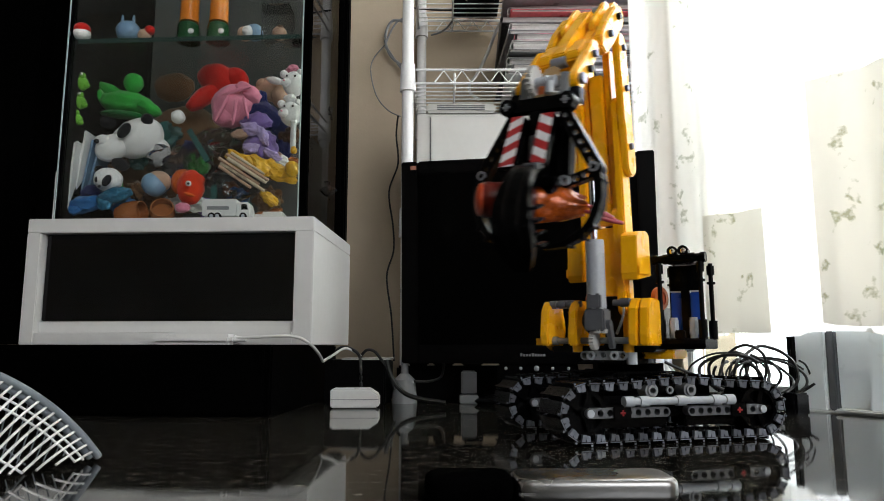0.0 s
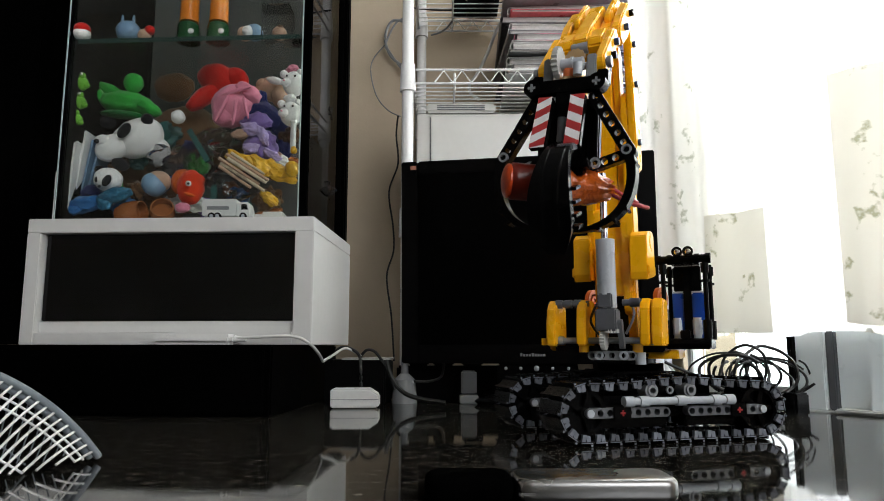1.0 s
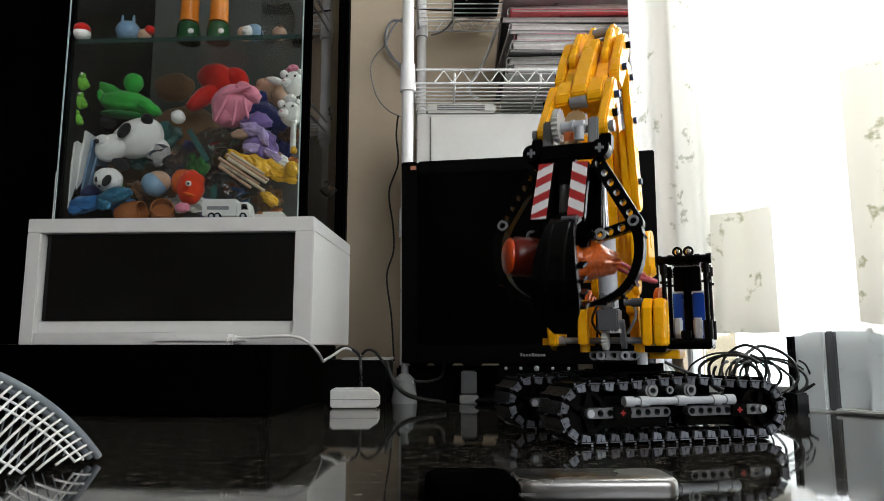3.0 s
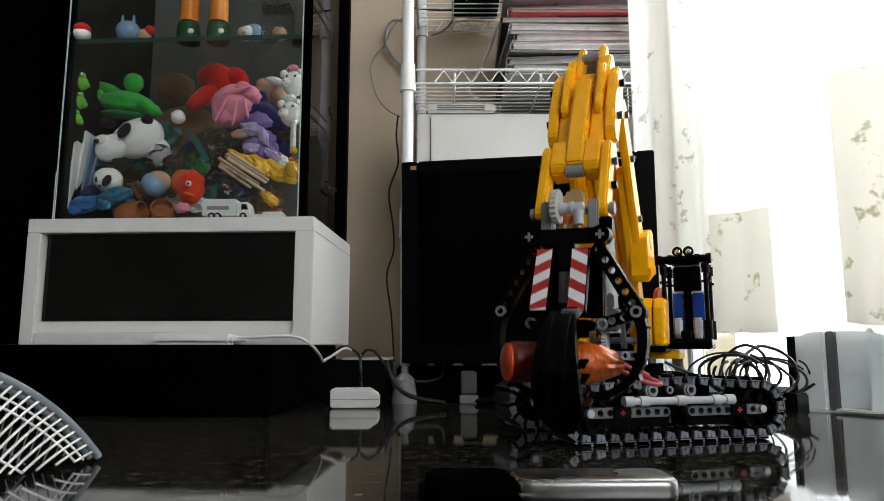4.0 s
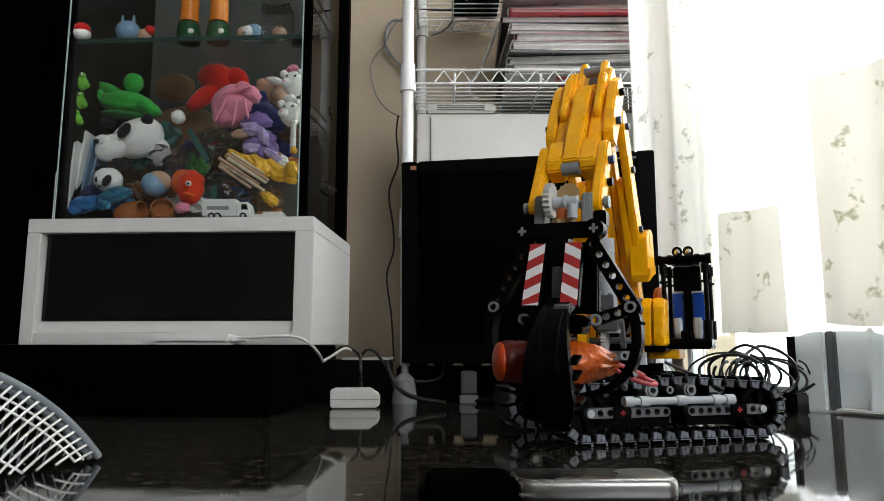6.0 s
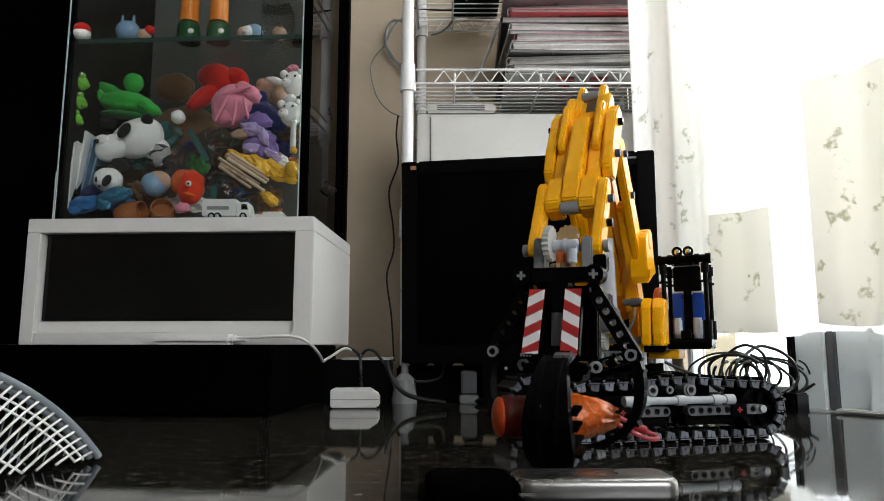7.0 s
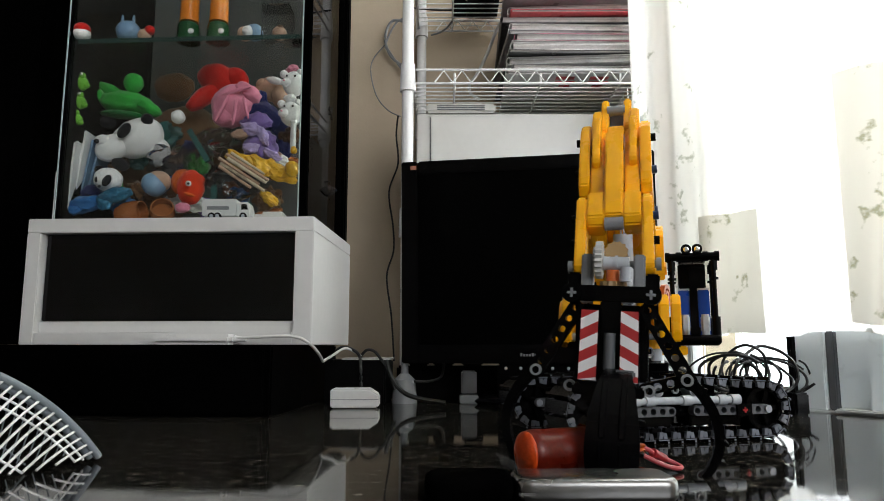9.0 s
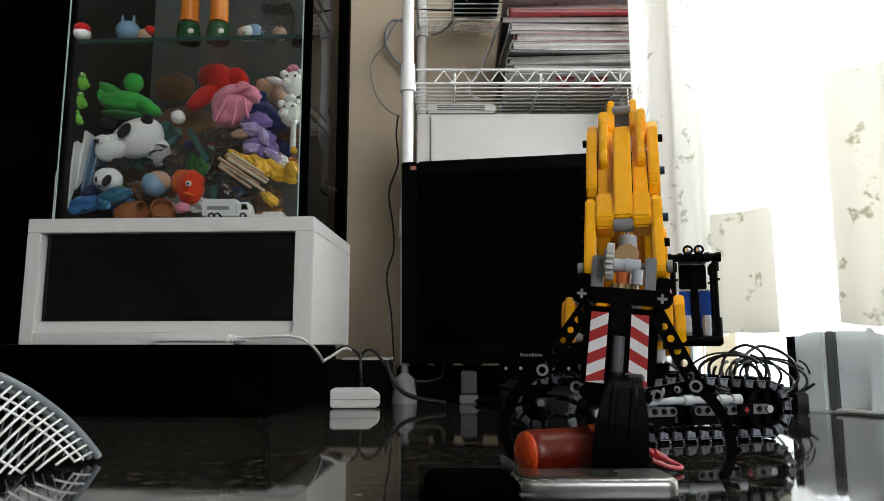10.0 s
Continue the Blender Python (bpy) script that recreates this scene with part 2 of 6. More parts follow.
def extrude_xz(bm, pts, y0, y1, index=0):
    """A flat plate: the outline in x and z, from y0 to y1."""
    a = [bm.verts.new((x, y0, z)) for x, z in pts]
    b = [bm.verts.new((x, y1, z)) for x, z in pts]
    n = len(pts)
    fs = [bm.faces.new(a), bm.faces.new(b[::-1])]
    for i in range(n):
        fs.append(bm.faces.new((a[(i + 1) % n], a[i], b[i], b[(i + 1) % n])))
    for f in fs:
        f.material_index = index
    bmesh.ops.recalc_face_normals(bm, faces=fs)


def capsule(p, q, r, r2=None, n=7):
    """The outline of a rounded bar between two points of the x-z plane."""
    r2 = r if r2 is None else r2
    a = math.atan2(q[1] - p[1], q[0] - p[0])
    out = [(q[0] + r2 * math.cos(a - math.pi / 2 + math.pi * k / n), q[1] + r2 * math.sin(a - math.pi / 2 + math.pi * k / n)) for k in range(n + 1)]
    out += [(p[0] + r * math.cos(a + math.pi / 2 + math.pi * k / n), p[1] + r * math.sin(a + math.pi / 2 + math.pi * k / n)) for k in range(n + 1)]
    return out


STUD = 0.008


def beam(bm, n, m, thick=0.0076, seg=16, index=0, ri=0.0025, ro=0.0037):
    """A rounded technic beam with n through-holes along local x, holes along local y."""
    h = thick / 2
    for i in range(n):
        ring = []
        for k in range(seg):
            a = 2 * math.pi * (k + 0.5) / seg
            c, s = math.cos(a), math.sin(a)
            if (i == 0 and c < 0) or (i == n - 1 and c > 0):
                o = (ro * c, ro * s)
            elif abs(c) > 0.5 and abs(s) > abs(c):
                o = (math.copysign(0.004, c), math.copysign(ro, s))
            else:
                f = min(0.004 / abs(c) if abs(c) > 1e-6 else 9, ro / abs(s) if abs(s) > 1e-6 else 9)
                o = (f * c, f * s)
            cx = i * STUD
            ring.append([bm.verts.new(m @ Vector((cx + x, y, z))) for (x, z), y in (((ri * c, ri * s), -h), (o, -h), (o, h), ((ri * c, ri * s), h))])
        for k in range(seg):
            p, q = ring[k], ring[(k + 1) % seg]
            for u, w in ((0, 1), (1, 2), (2, 3), (3, 0)):
                f = bm.faces.new((p[u], q[u], q[w], p[w]))
                f.material_index = index
    bmesh.ops.remove_doubles(bm, verts=bm.verts, dist=1e-5)


def gear(bm, c, axis, r, thick, teeth=20, index=0):
    c, q = Vector(c), Vector(axis).to_track_quat("Z", "Y").to_matrix()
    n = teeth * 2
    rings = []
    for z in (-thick / 2, thick / 2):
        rings.append([bm.verts.new(c + q @ Vector((math.cos(2 * math.pi * k / n) * (r if k % 2 else r * 0.86), math.sin(2 * math.pi * k / n) * (r if k % 2 else r * 0.86), z))) for k in range(n)])
    fs = [bm.faces.new(rings[0][::-1]), bm.faces.new(rings[1])]
    for k in range(n):
        fs.append(bm.faces.new((rings[0][k], rings[0][(k + 1) % n], rings[1][(k + 1) % n], rings[1][k])))
    for f in fs:
        f.material_index = index


def ringmesh(bm, c, axis, ro, ri, thick, seg=24, index=0):
    c, q = Vector(c), Vector(axis).to_track_quat("Z", "Y").to_matrix()
    prof = ((ri, -thick / 2), (ro, -thick / 2), (ro, thick / 2), (ri, thick / 2))
    R = [[bm.verts.new(c + q @ Vector((math.cos(2 * math.pi * k / seg) * r, math.sin(2 * math.pi * k / seg) * r, z))) for r, z in prof] for k in range(seg)]
    for k in range(seg):
        for u in range(4):
            bm.faces.new((R[k][u], R[(k + 1) % seg][u], R[(k + 1) % seg][(u + 1) % 4], R[k][(u + 1) % 4])).material_index = index


def slab(bm, x0, x1, y0, y1, z0, z1, rad, edge):
    """A flat slab with rounded plan corners and softened rims."""
    def ring(inset, z):
        out = []
        for cx, cy, a0 in ((x1 - rad, y1 - rad, 0), (x0 + rad, y1 - rad, 90), (x0 + rad, y0 + rad, 180), (x1 - rad, y0 + rad, 270)):
            for k in range(7):
                a = radians(a0 + 15 * k)
                out.append(bm.verts.new((cx + (rad - inset) * math.cos(a), cy + (rad - inset) * math.sin(a), z)))
        return out
    R = [ring(edge, z0)] + [ring(edge * (1 - math.sin(radians(q))), z0 + edge * (1 - math.cos(radians(q)))) for q in (30, 60, 90)]
    R += [ring(edge * (1 - math.sin(radians(q))), z1 - edge * (1 - math.cos(radians(q)))) for q in (90, 60, 30)] + [ring(edge, z1)]
    n = len(R[0])
    for a, b in zip(R, R[1:]):
        for k in range(n):
            bm.faces.new((a[k], a[(k + 1) % n], b[(k + 1) % n], b[k]))
    bm.faces.new(R[0][::-1])
    bm.faces.new(R[-1])


def B():
    return bmesh.new()


def empty(name, m=None):
    ob = new(name)
    ob.empty_display_size = 0.02
    if m is not None:
        ob.matrix_basis = m
    return ob




# ---- the room ----
def setting(name, bm, material, label, category, bevel=0.0, smooth=False):
    return tagged(part(name, bm, material, None, bevel=bevel, smooth=smooth), label, category, kind="structure")


def room():
    bm = B()
    box(bm, (-1.3, -0.45, -0.03), (0.62, 1.3, 0.0))
    setting("table_top", bm, GRANITE, "polished black speckled granite table top", "table top", bevel=0.003)
    bm = B()
    for x in (-1.2, 0.50):
        for y in (-0.36, 0.60):
            box(bm, (x, y, -0.75), (x + 0.06, y + 0.06, -0.0302))
    setting("table_base", bm, BLACKWOOD, "black square legs under the granite top", "table base")
    bm = B()
    box(bm, (-2.6, -2.4, -0.80), (2.6, 2.6, -0.75))
    setting("floor", bm, BLACKWOOD, "dark floor far below the table", "floor")
    bm = B()
    box(bm, (-2.6, 1.3, -0.75), (0.37, 1.4, 1.9))
    setting("wall_back", bm, WALLPAINT, "cream painted plaster wall behind the rack", "wall")
    bm = B()
    box(bm, (-2.7, -2.4, -0.75), (-2.6, 1.4, 1.9))
    setting("wall_side", bm, ROOMPAINT, "pale grey painted side wall", "wall")
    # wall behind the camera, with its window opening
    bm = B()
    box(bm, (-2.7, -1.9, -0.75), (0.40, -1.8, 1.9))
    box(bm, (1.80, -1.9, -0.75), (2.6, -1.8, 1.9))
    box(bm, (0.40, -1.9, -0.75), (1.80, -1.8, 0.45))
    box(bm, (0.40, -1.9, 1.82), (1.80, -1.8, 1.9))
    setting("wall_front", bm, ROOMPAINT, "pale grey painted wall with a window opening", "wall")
    bm = B()
    box(bm, (2.6, -2.4, -0.75), (2.7, 0.2, 1.9))
    setting("wall_far_side", bm, ROOMPAINT, "pale grey painted wall beside the window", "wall")
    bm = B()
    box(bm, (-2.7, -2.4, 1.9), (2.7, 2.6, 2.0))
    setting("ceiling", bm, CEILPAINT, "white painted ceiling", "ceiling")


room()


# ---- window, curtain and what lies outside ----
WA, WD = Vector((0.42, 0.79, 0.0)), Vector((0.6, -0.8, 0.0))
WN = Vector((0.8, 0.6, 0.0))


def wpt(s, out, z):
    """A point of the window wall: s along it towards the camera, out beyond it, z up."""
    p = WA + WD * s + WN * out
    return Vector((p.x, p.y, z))


WM = Matrix(((WD.x, WN.x, 0, WA.x), (WD.y, WN.y, 0, WA.y), (0, 0, 1, 0), (0, 0, 0, 1)))


def window():
    bm = B()
    box(bm, (-0.16, 0.0, -0.02), (0.60, 0.10, 0.0015))
    sill = setting("window_sill", bm, ALU, "grey window sill with worn edge", "window sill", bevel=0.002)
    sill.matrix_basis = WM
    win = tagged(empty("window_1", WM), "painted aluminium sliding window behind the curtain", "window", kind="structure")
    for name, lo, hi, m in (("frame_post", (-0.0265, 0.004, 0.002), (-0.0205, 0.05, 0.088), BLACKMATT),
                            ("sash", (-0.0195, 0.010, 0.002), (0.0125, 0.035, 0.093), FROST),
                            ("frame_post", (0.0130, 0.014, 0.002), (0.0225, 0.05, 0.091), DARKGREY),
                            ("sash", (0.0235, 0.018, 0.002), (0.0566, 0.045, 0.095), FROST),
                            ("frame_post", (0.0570, 0.012, 0.002), (0.0585, 0.045, 0.095), DARKGREY),
                            ("sash", (0.0590, 0.006, 0.002), (0.0900, 0.045, 0.095), FROST),
                            ("track_ledge", (0.0260, -0.004, 0.002), (0.1500, 0.0175, 0.0055), ALU),
                            ("frame_post", (-0.160, 0.004, 0.006), (-0.152, 0.03, 1.6), ALU),
                            ("top_rail", (-0.160, 0.0, 1.6), (0.60, 0.06, 1.65), ALU),
                            ("bottom_rail", (-0.145, 0.012, 0.002), (-0.027, 0.035, 0.026), ALU)):
        bm = B()
        box(bm, lo, hi)
        part(name, bm, m, win, bevel=0.0015)
    for a, b in ((-0.145, -0.027), (0.091, 0.58)):
        bm = B()
        box(bm, (a, 0.022, 0.02), (b, 0.025, 1.6))
        part("pane", bm, GLASS, win).visible_shadow = False
    bm = B()
    box(bm, (0.60, 0.0, -0.75), (1.9, 0.10, 1.9))
    box(bm, (-0.16, 0.0, 1.65), (0.60, 0.10, 1.9))
    box(bm, (-0.16, 0.0, -0.75), (0.60, 0.10, -0.02))
    setting("wall_window", bm, WALLPAINT, "cream wall round the window opening", "wall").matrix_basis = WM
    bm = B()
    extr = [(0.352, 1.005), (0.43, 1.005), (0.45, 1.30), (0.371, 1.30)]
    a = [bm.verts.new((x, y, -0.75)) for x, y in extr]
    b = [bm.verts.new((x, y, 1.9)) for x, y in extr]
    for k in range(4):
        bm.faces.new((a[k], a[(k + 1) % 4], b[(k + 1) % 4], b[k]))
    bm.faces.new(a[::-1])
    bm.faces.new(b)
    setting("wall_corner", bm, WALLPAINT, "cream wall between the rack and the window", "wall")
    bm = B()
    box(bm, (-1.6, 0.62, -0.9), (2.2, 0.64, 2.6))
    setting("backdrop", bm, DAYLIGHT, "bright overcast daylight outside the window", "backdrop").matrix_basis = WM


window()


def curtain(name, path, z0, z1, depth, waves, label, seed, hem=0.0, cloth=CURTAIN):
    """A hanging cloth: a plan line with folds, double-sided and thin."""
    rnd = random.Random(seed)
    P = [Vector((x, y, 0)) for x, y in path]
    n = 150
    cum = [0]
    for a, b in zip(P, P[1:]):
        cum.append(cum[-1] + (b - a).length)
    ph = [rnd.uniform(0, 6.28) for _ in range(4)]
    bm = B()
    rows = []
    for j in range(15):
        v = j / 14
        row = []
        for i in range(n + 1):
            d = cum[-1] * i / n
            k = max(q for q in range(len(cum) - 1) if cum[q] <= d + 1e-9)
            t = (d - cum[k]) / max(1e-6, cum[k + 1] - cum[k])
            p = P[k].lerp(P[k + 1], t)
            nrm = Vector((P[k + 1] - P[k]).normalized().yx.to_3d())
            nrm = Vector((nrm.x, -nrm.y, 0))
            w = math.sin(d * waves + ph[0] + 0.5 * v) + 0.5 * math.sin(d * waves * 2.3 + ph[1] - 0.8 * v) + 0.3 * math.sin(d * waves * 0.4 + ph[2])
            q = p + nrm * depth * w * (0.75 + 0.4 * (1 - v))
            row.append(bm.verts.new((q.x, q.y, z0 + (z1 - z0) * v + hem * math.sin(d * waves * 0.7 + ph[3]) * (1 - v))))
        rows.append(row)
    for a, b in zip(rows, rows[1:]):
        for i in range(n):
            bm.faces.new((a[i], a[i + 1], b[i + 1], b[i]))
    ob = part(name, bm, cloth, None, smooth=True)
    return tagged(ob, label, "curtain")


curtain("curtain", [(0.330, 0.920), (0.405, 0.805), (0.50, 0.675), (0.75, 0.34)], 0.088, 1.55, 0.010, 75,
        "sheer white curtain with faint green sprigs, hanging in folds", 3, hem=0.003)
curtain("curtain", [(0.272, 0.960), (0.300, 0.925), (0.352, 0.868)], 0.086, 1.55, 0.0070, 85,
        "gathered edge of the white printed curtain beside the rack", 5, hem=0.002, cloth=EDGECLOTH)
swing_lining = curtain("curtain", [(0.335, 0.870), (0.360, 0.842), (0.384, 0.812)], 0.090, 0.240, 0.0045, 62,
                       "cream curtain lining with printed sprigs, swaying in the draught", 8, cloth=LINING)
swing_panel = curtain("curtain", [(0.405, 0.742), (0.450, 0.680), (0.500, 0.610)], 0.098, 0.370, 0.006, 60,
                      "loose printed curtain panel, swaying in the draught", 21, hem=0.004, cloth=LINING)


# ---- shelf rack ----
def rack():
    r = tagged(empty("wire_rack", pose(0, 0, 0)), "white coated wire rack with tubular posts", "rack")
    for x, y in ((-0.0535, 1.02), (-0.040, 1.27), (0.331, 1.02), (0.345, 1.27)):
        bm = B()
        rod(bm, (x, y, 0.0), (x, y, 1.5), 0.0092, seg=20)
        rod(bm, (x, y, 0.0), (x, y, 0.012), 0.014, seg=20)
        post = part("post", bm, WHITEPAINT, r, smooth=True)
        for zc in (0.260, 0.490, 0.698):
            bm = B()
            rod(bm, (x, y, zc - 0.022), (x, y, zc + 0.022), 0.0125, 0.0112, seg=20)
            part("collar", bm, WHITEPAINT, post, smooth=True)
    for z in (0.262, 0.492, 0.700):
        sh = B()
        for y in (1.02, 1.27):
            rod(sh, (-0.045, y, z + 0.012), (0.345, y, z + 0.012), 0.0022, seg=8)
            rod(sh, (-0.045, y, z - 0.010), (0.345, y, z - 0.010), 0.0022, seg=8)
            zig = [(-0.012 + 0.0145 * i, y, z + (0.011 if i % 2 else -0.009)) for i in range(25)]
            tube(sh, zig, 0.0016, seg=6, smooth_steps=1)
        for x in (-0.046, 0.346):
            for dz in (0.012, -0.010):
                rod(sh, (x, 1.02, z + dz), (x, 1.27, z + dz), 0.0022, seg=8)
        for x in (0.02, 0.155, 0.28):
            tube(sh, [(x, 1.02, z + 0.006), (x, 1.022, z - 0.010), (x, 1.268, z - 0.010), (x, 1.27, z + 0.006)], 0.0018, seg=6, smooth_steps=1)
        deck = part("shelf_frame", sh, WHITEPAINT, r, smooth=True)
        for i in range(14):
            bm = B()
            y = 1.034 + i * 0.0172
            rod(bm, (-0.045, y, z - 0.005), (0.345, y, z - 0.005), 0.0013, seg=6)
            part("shelf_wire", bm, WHITEPAINT, deck)


rack()


def magazine(z, h, x0, x1, y0, y1, rz, cover, label, lean=0.0):
    """A magazine: two covers and a page block with a curved spine edge."""
    t = tagged(empty("magazine", pose((x0 + x1) / 2, (y0 + y1) / 2, z, 0, lean, rz)), label, "magazine", group="magazines on the rack")
    w, d = (x1 - x0) / 2, (y1 - y0) / 2
    bm = B()
    edge = [(-d + random.uniform(0.0, 0.0025), h * (0.07 + 0.86 * k / 6)) for k in range(7)]
    prof = edge + [(d, h * 0.93), (d, h * 0.07)]
    a = [bm.verts.new((-w + 0.002, y, z)) for y, z in prof]
    b = [bm.verts.new((w - 0.001, y, z)) for y, z in prof]
    for k in range(len(prof)):
        bm.faces.new((a[k], a[(k + 1) % len(prof)], b[(k + 1) % len(prof)], b[k]))
    bm.faces.new(a)
    bm.faces.new(b)
    part("page_block", bm, PAPER, t)
    bm = B()
    g = 0.30 * h
    outer = [(-w - g * math.sin(math.pi * k / 8) ** 0.6, h * k / 8) for k in range(9)]
    inner = [(x + 0.0007, min(max(z, 0.0006), h - 0.0006)) for x, z in outer[::-1]]
    prof = [(w, 0.0)] + outer + [(w, h), (w, h - 0.0006)] + inner + [(w, 0.0006)]
    extrude_xz(bm, prof, -d, d)
    part("cover", bm, cover, t)
    return t


COVERWHITE = mat("white_glossy_cover", (0.52, 0.51, 0.50), 0.3, var=0.12, scale=30)
COVERGREY = mat("grey_glossy_cover", (0.22, 0.21, 0.22), 0.3, var=0.3, scale=25)
COVERRED = mat("red_glossy_cover", (0.55, 0.06, 0.07), 0.3, var=0.3, scale=25)
_z = 0.5055
for h, x0, cov, lean, lab in ((0.007, 0.100, COVERWHITE, 0.0, "white magazine with red print, lowest of the pile"),
                              (0.009, 0.112, COVERGREY, 0.3, "thick grey magazine in the pile"),
                              (0.012, 0.104, COVERWHITE, -0.5, "thick white magazine with curled pages"),
                              (0.005, 0.098, COVERDARK, -0.2, "thin black magazine in the pile"),
                              (0.013, 0.114, COVERWHITE, -0.6, "white magazine lying in the pile"),
                              (0.004, 0.102, COVERWHITE, 0.2, "thin pale brochure in the pile"),
                              (0.012, 0.120, COVERPINK, 1.0, "magazine with a pink cover in the pile"),
                              (0.006, 0.096, COVERGREY, -0.9, "grey magazine, slightly open"),
                              (0.011, 0.103, COVERWHITE, 0.4, "pale magazine with frayed pages"),
                              (0.010, 0.100, COVERDARK, 0.8, "magazine with a glossy black cover"),
                              (0.005, 0.116, COVERRED, -0.4, "thin magazine with a red cover"),
                              (0.014, 0.118, COVERWHITE, -0.3, "thick white catalogue on the pile"),
                              (0.008, 0.112, COVERGREY, 0.6, "grey magazine near the top of the pile"),
                              (0.012, 0.116, COVERWHITE, 0.2, "white magazine on top of the pile")):
    magazine(_z, h, x0 + random.uniform(-0.008, 0.010), 0.312 + random.uniform(-0.006, 0.006), 1.030 + random.uniform(0.0, 0.018), 1.250, random.uniform(-3.5, 3.5), cov, lab, lean)
    _z += h + 0.0012


def black_adapter():
    t = tagged(empty("black_adapter", pose(0.075, 1.20, 0.6972)), "black power adapter with plugs on the upper wire shelf", "adapter")
    for lo, hi in (((-0.028, -0.03, 0.0), (0.030, 0.035, 0.030)), ((-0.055, 0.0, 0.0), (-0.0285, 0.03, 0.022)), ((0.0, -0.050, 0.0), (0.022, -0.0305, 0.018))):
        bm = B()
        box(bm, lo, hi)
        part("block", bm, BLACKMATT, t, bevel=0.002)


black_adapter()
LOWEST = bpy.data.objects["magazine"]
for x in (0.20, 0.255):
    bm = B()
    for k, (w, dz) in enumerate(((0.030, 0), (0.036, 0.018), (0.026, 0.036))):
        box(bm, (x - w / 2 + 0.004 * k, 1.050 + dz, 0.5050), (x + w / 2, 1.062 + dz, 0.5054))
    part("printed_patch", bm, COVERRED, LOWEST, "red print on the underside").matrix_basis = LOWEST.matrix_basis.inverted()


def grey_box():
    t = tagged(empty("computer_case", pose(0, 0, 0)), "light grey enamelled case under the wire shelf", "computer case")
    bm = B()
    box(bm, (-0.0405, 1.075, 0.288), (0.322, 1.26, 0.452))
    part("body", bm, BOXGREY, t, bevel=0.002)
    bm = B()
    box(bm, (-0.018, 1.071, 0.30), (0.323, 1.0745, 0.4435))
    part("front_panel", bm, BOXGREY, t, bevel=0.001)
    bm = B()
    box(bm, (-0.020, 1.0742, 0.298), (-0.0185, 1.0748, 0.446))
    part("seam", bm, DARKGREY, t)
    bm = B()
    box(bm, (-0.026, 1.07, 0.4525), (0.088, 1.20, 0.468))
    v = part("vent_cover", bm, BOXGREY, t, bevel=0.003)
    for k in range(3):
        bm = B()
        box(bm, (-0.008, 1.0688, 0.4562 + 0.0032 * k), (0.070, 1.0698, 0.4575 + 0.0032 * k))
        part("slot", bm, DARKGREY, v)
    for x in (-0.01, 0.31):
        for y in (1.10, 1.24):
            bm = B()
            rod(bm, (x, y, 0.2745), (x, y, 0.289), 0.012)
            part("foot", bm, BLACKMATT, t)


grey_box()


# ---- monitor ----
P_BADGE = mat("faded_badge", (0.30, 0.12, 0.08), 0.4, var=0.5, scale=300)

def monitor():
    t = tagged(empty("monitor", pose(0.1095, 0.8796, 0.0, 0, 0, -10.4)), "black flat-screen monitor, switched off, on the granite table", "monitor")
    tilt = pose(0, 0, 0.052, 2.5, 0, 0)
    W, H = 0.1640, 0.268

    def mk(name, bm, m, parent=t, **k):
        ob = part(name, bm, m, parent, **k)
        if parent is t:
            ob.matrix_basis = tilt
        return ob
    bm = B()
    box(bm, (-W, 0.0, 0), (W, 0.035, H))
    shell = mk("shell", bm, BLACK, bevel=0.004)
    bm = B()
    for lo, hi in (((-W, -0.006, 0), (-W + 0.022, -0.0005, H)), ((W - 0.022, -0.006, 0), (W, -0.0005, H)),
                   ((-W + 0.0225, -0.006, H - 0.018), (W - 0.0225, -0.0005, H)), ((-W + 0.0225, -0.006, 0), (W - 0.0225, -0.0005, 0.024))):
        box(bm, lo, hi)
    mk("bezel", bm, BLACK, bevel=0.0015)
    bm = B()
    box(bm, (-W + 0.023, -0.003, 0.0245), (W - 0.023, -0.0006, H - 0.0185))
    mk("screen", bm, SCREEN)
    # maker's mark below the screen as a plain pale bar with gaps
    for k in range(9):
        bm = B()
        x = -0.009 + 0.0036 * k
        box(bm, (x, -0.0068, 0.0095), (x + 0.0026, -0.0061, 0.0125 + (0.0012 if k in (0, 4) else 0)))
        part("mark_bar", bm, GREY, shell)
    bm = B()
    box(bm, (-W + 0.013, -0.0068, H - 0.0115), (-W + 0.021, -0.0061, H - 0.006))
    part("badge", bm, P_BADGE, shell)
    bm = B()
    box(bm, (W - 0.045, -0.0068, H - 0.010), (W - 0.022, -0.0061, H - 0.0075))
    part("mark_bar", bm, GREY, shell)
    bm = B()
    box(bm, (-0.040, 0.0, -0.052), (0.060, 0.03, 0.0))
    mk("chin", bm, BLACK, bevel=0.003)
    for x, r in ((-0.028, 0.0022), (-0.009, 0.0022), (0.011, 0.0036), (0.031, 0.0022), (0.051, 0.0022)):
        bm = B()
        ball(bm, (x, -0.001, -0.006), r, (1, 0.6, 1), seg=10)
        mk("button", bm, LIGHTGREY, smooth=True)
    bm = B()
    ball(bm, (0.02, 0.05, 0.004), 0.11, (1, 0.75, 0.10), seg=28)
    for v in bm.verts:
        v.co.z = max(v.co.z, 0.0)
    part("base", bm, BLACK, t, smooth=True)
    bm = B()
    extrude_xz(bm, [(-0.03, 0.004), (0.07, 0.004), (0.055, 0.10), (-0.015, 0.10)], 0.036, 0.060)
    part("neck", bm, BLACK, t, bevel=0.003)


monitor()


# ---- display cabinet on its white unit ----
CAB = pose(-0.145, 0.76, 0, 0, 0, -3.0)      # front corner nearest the wall


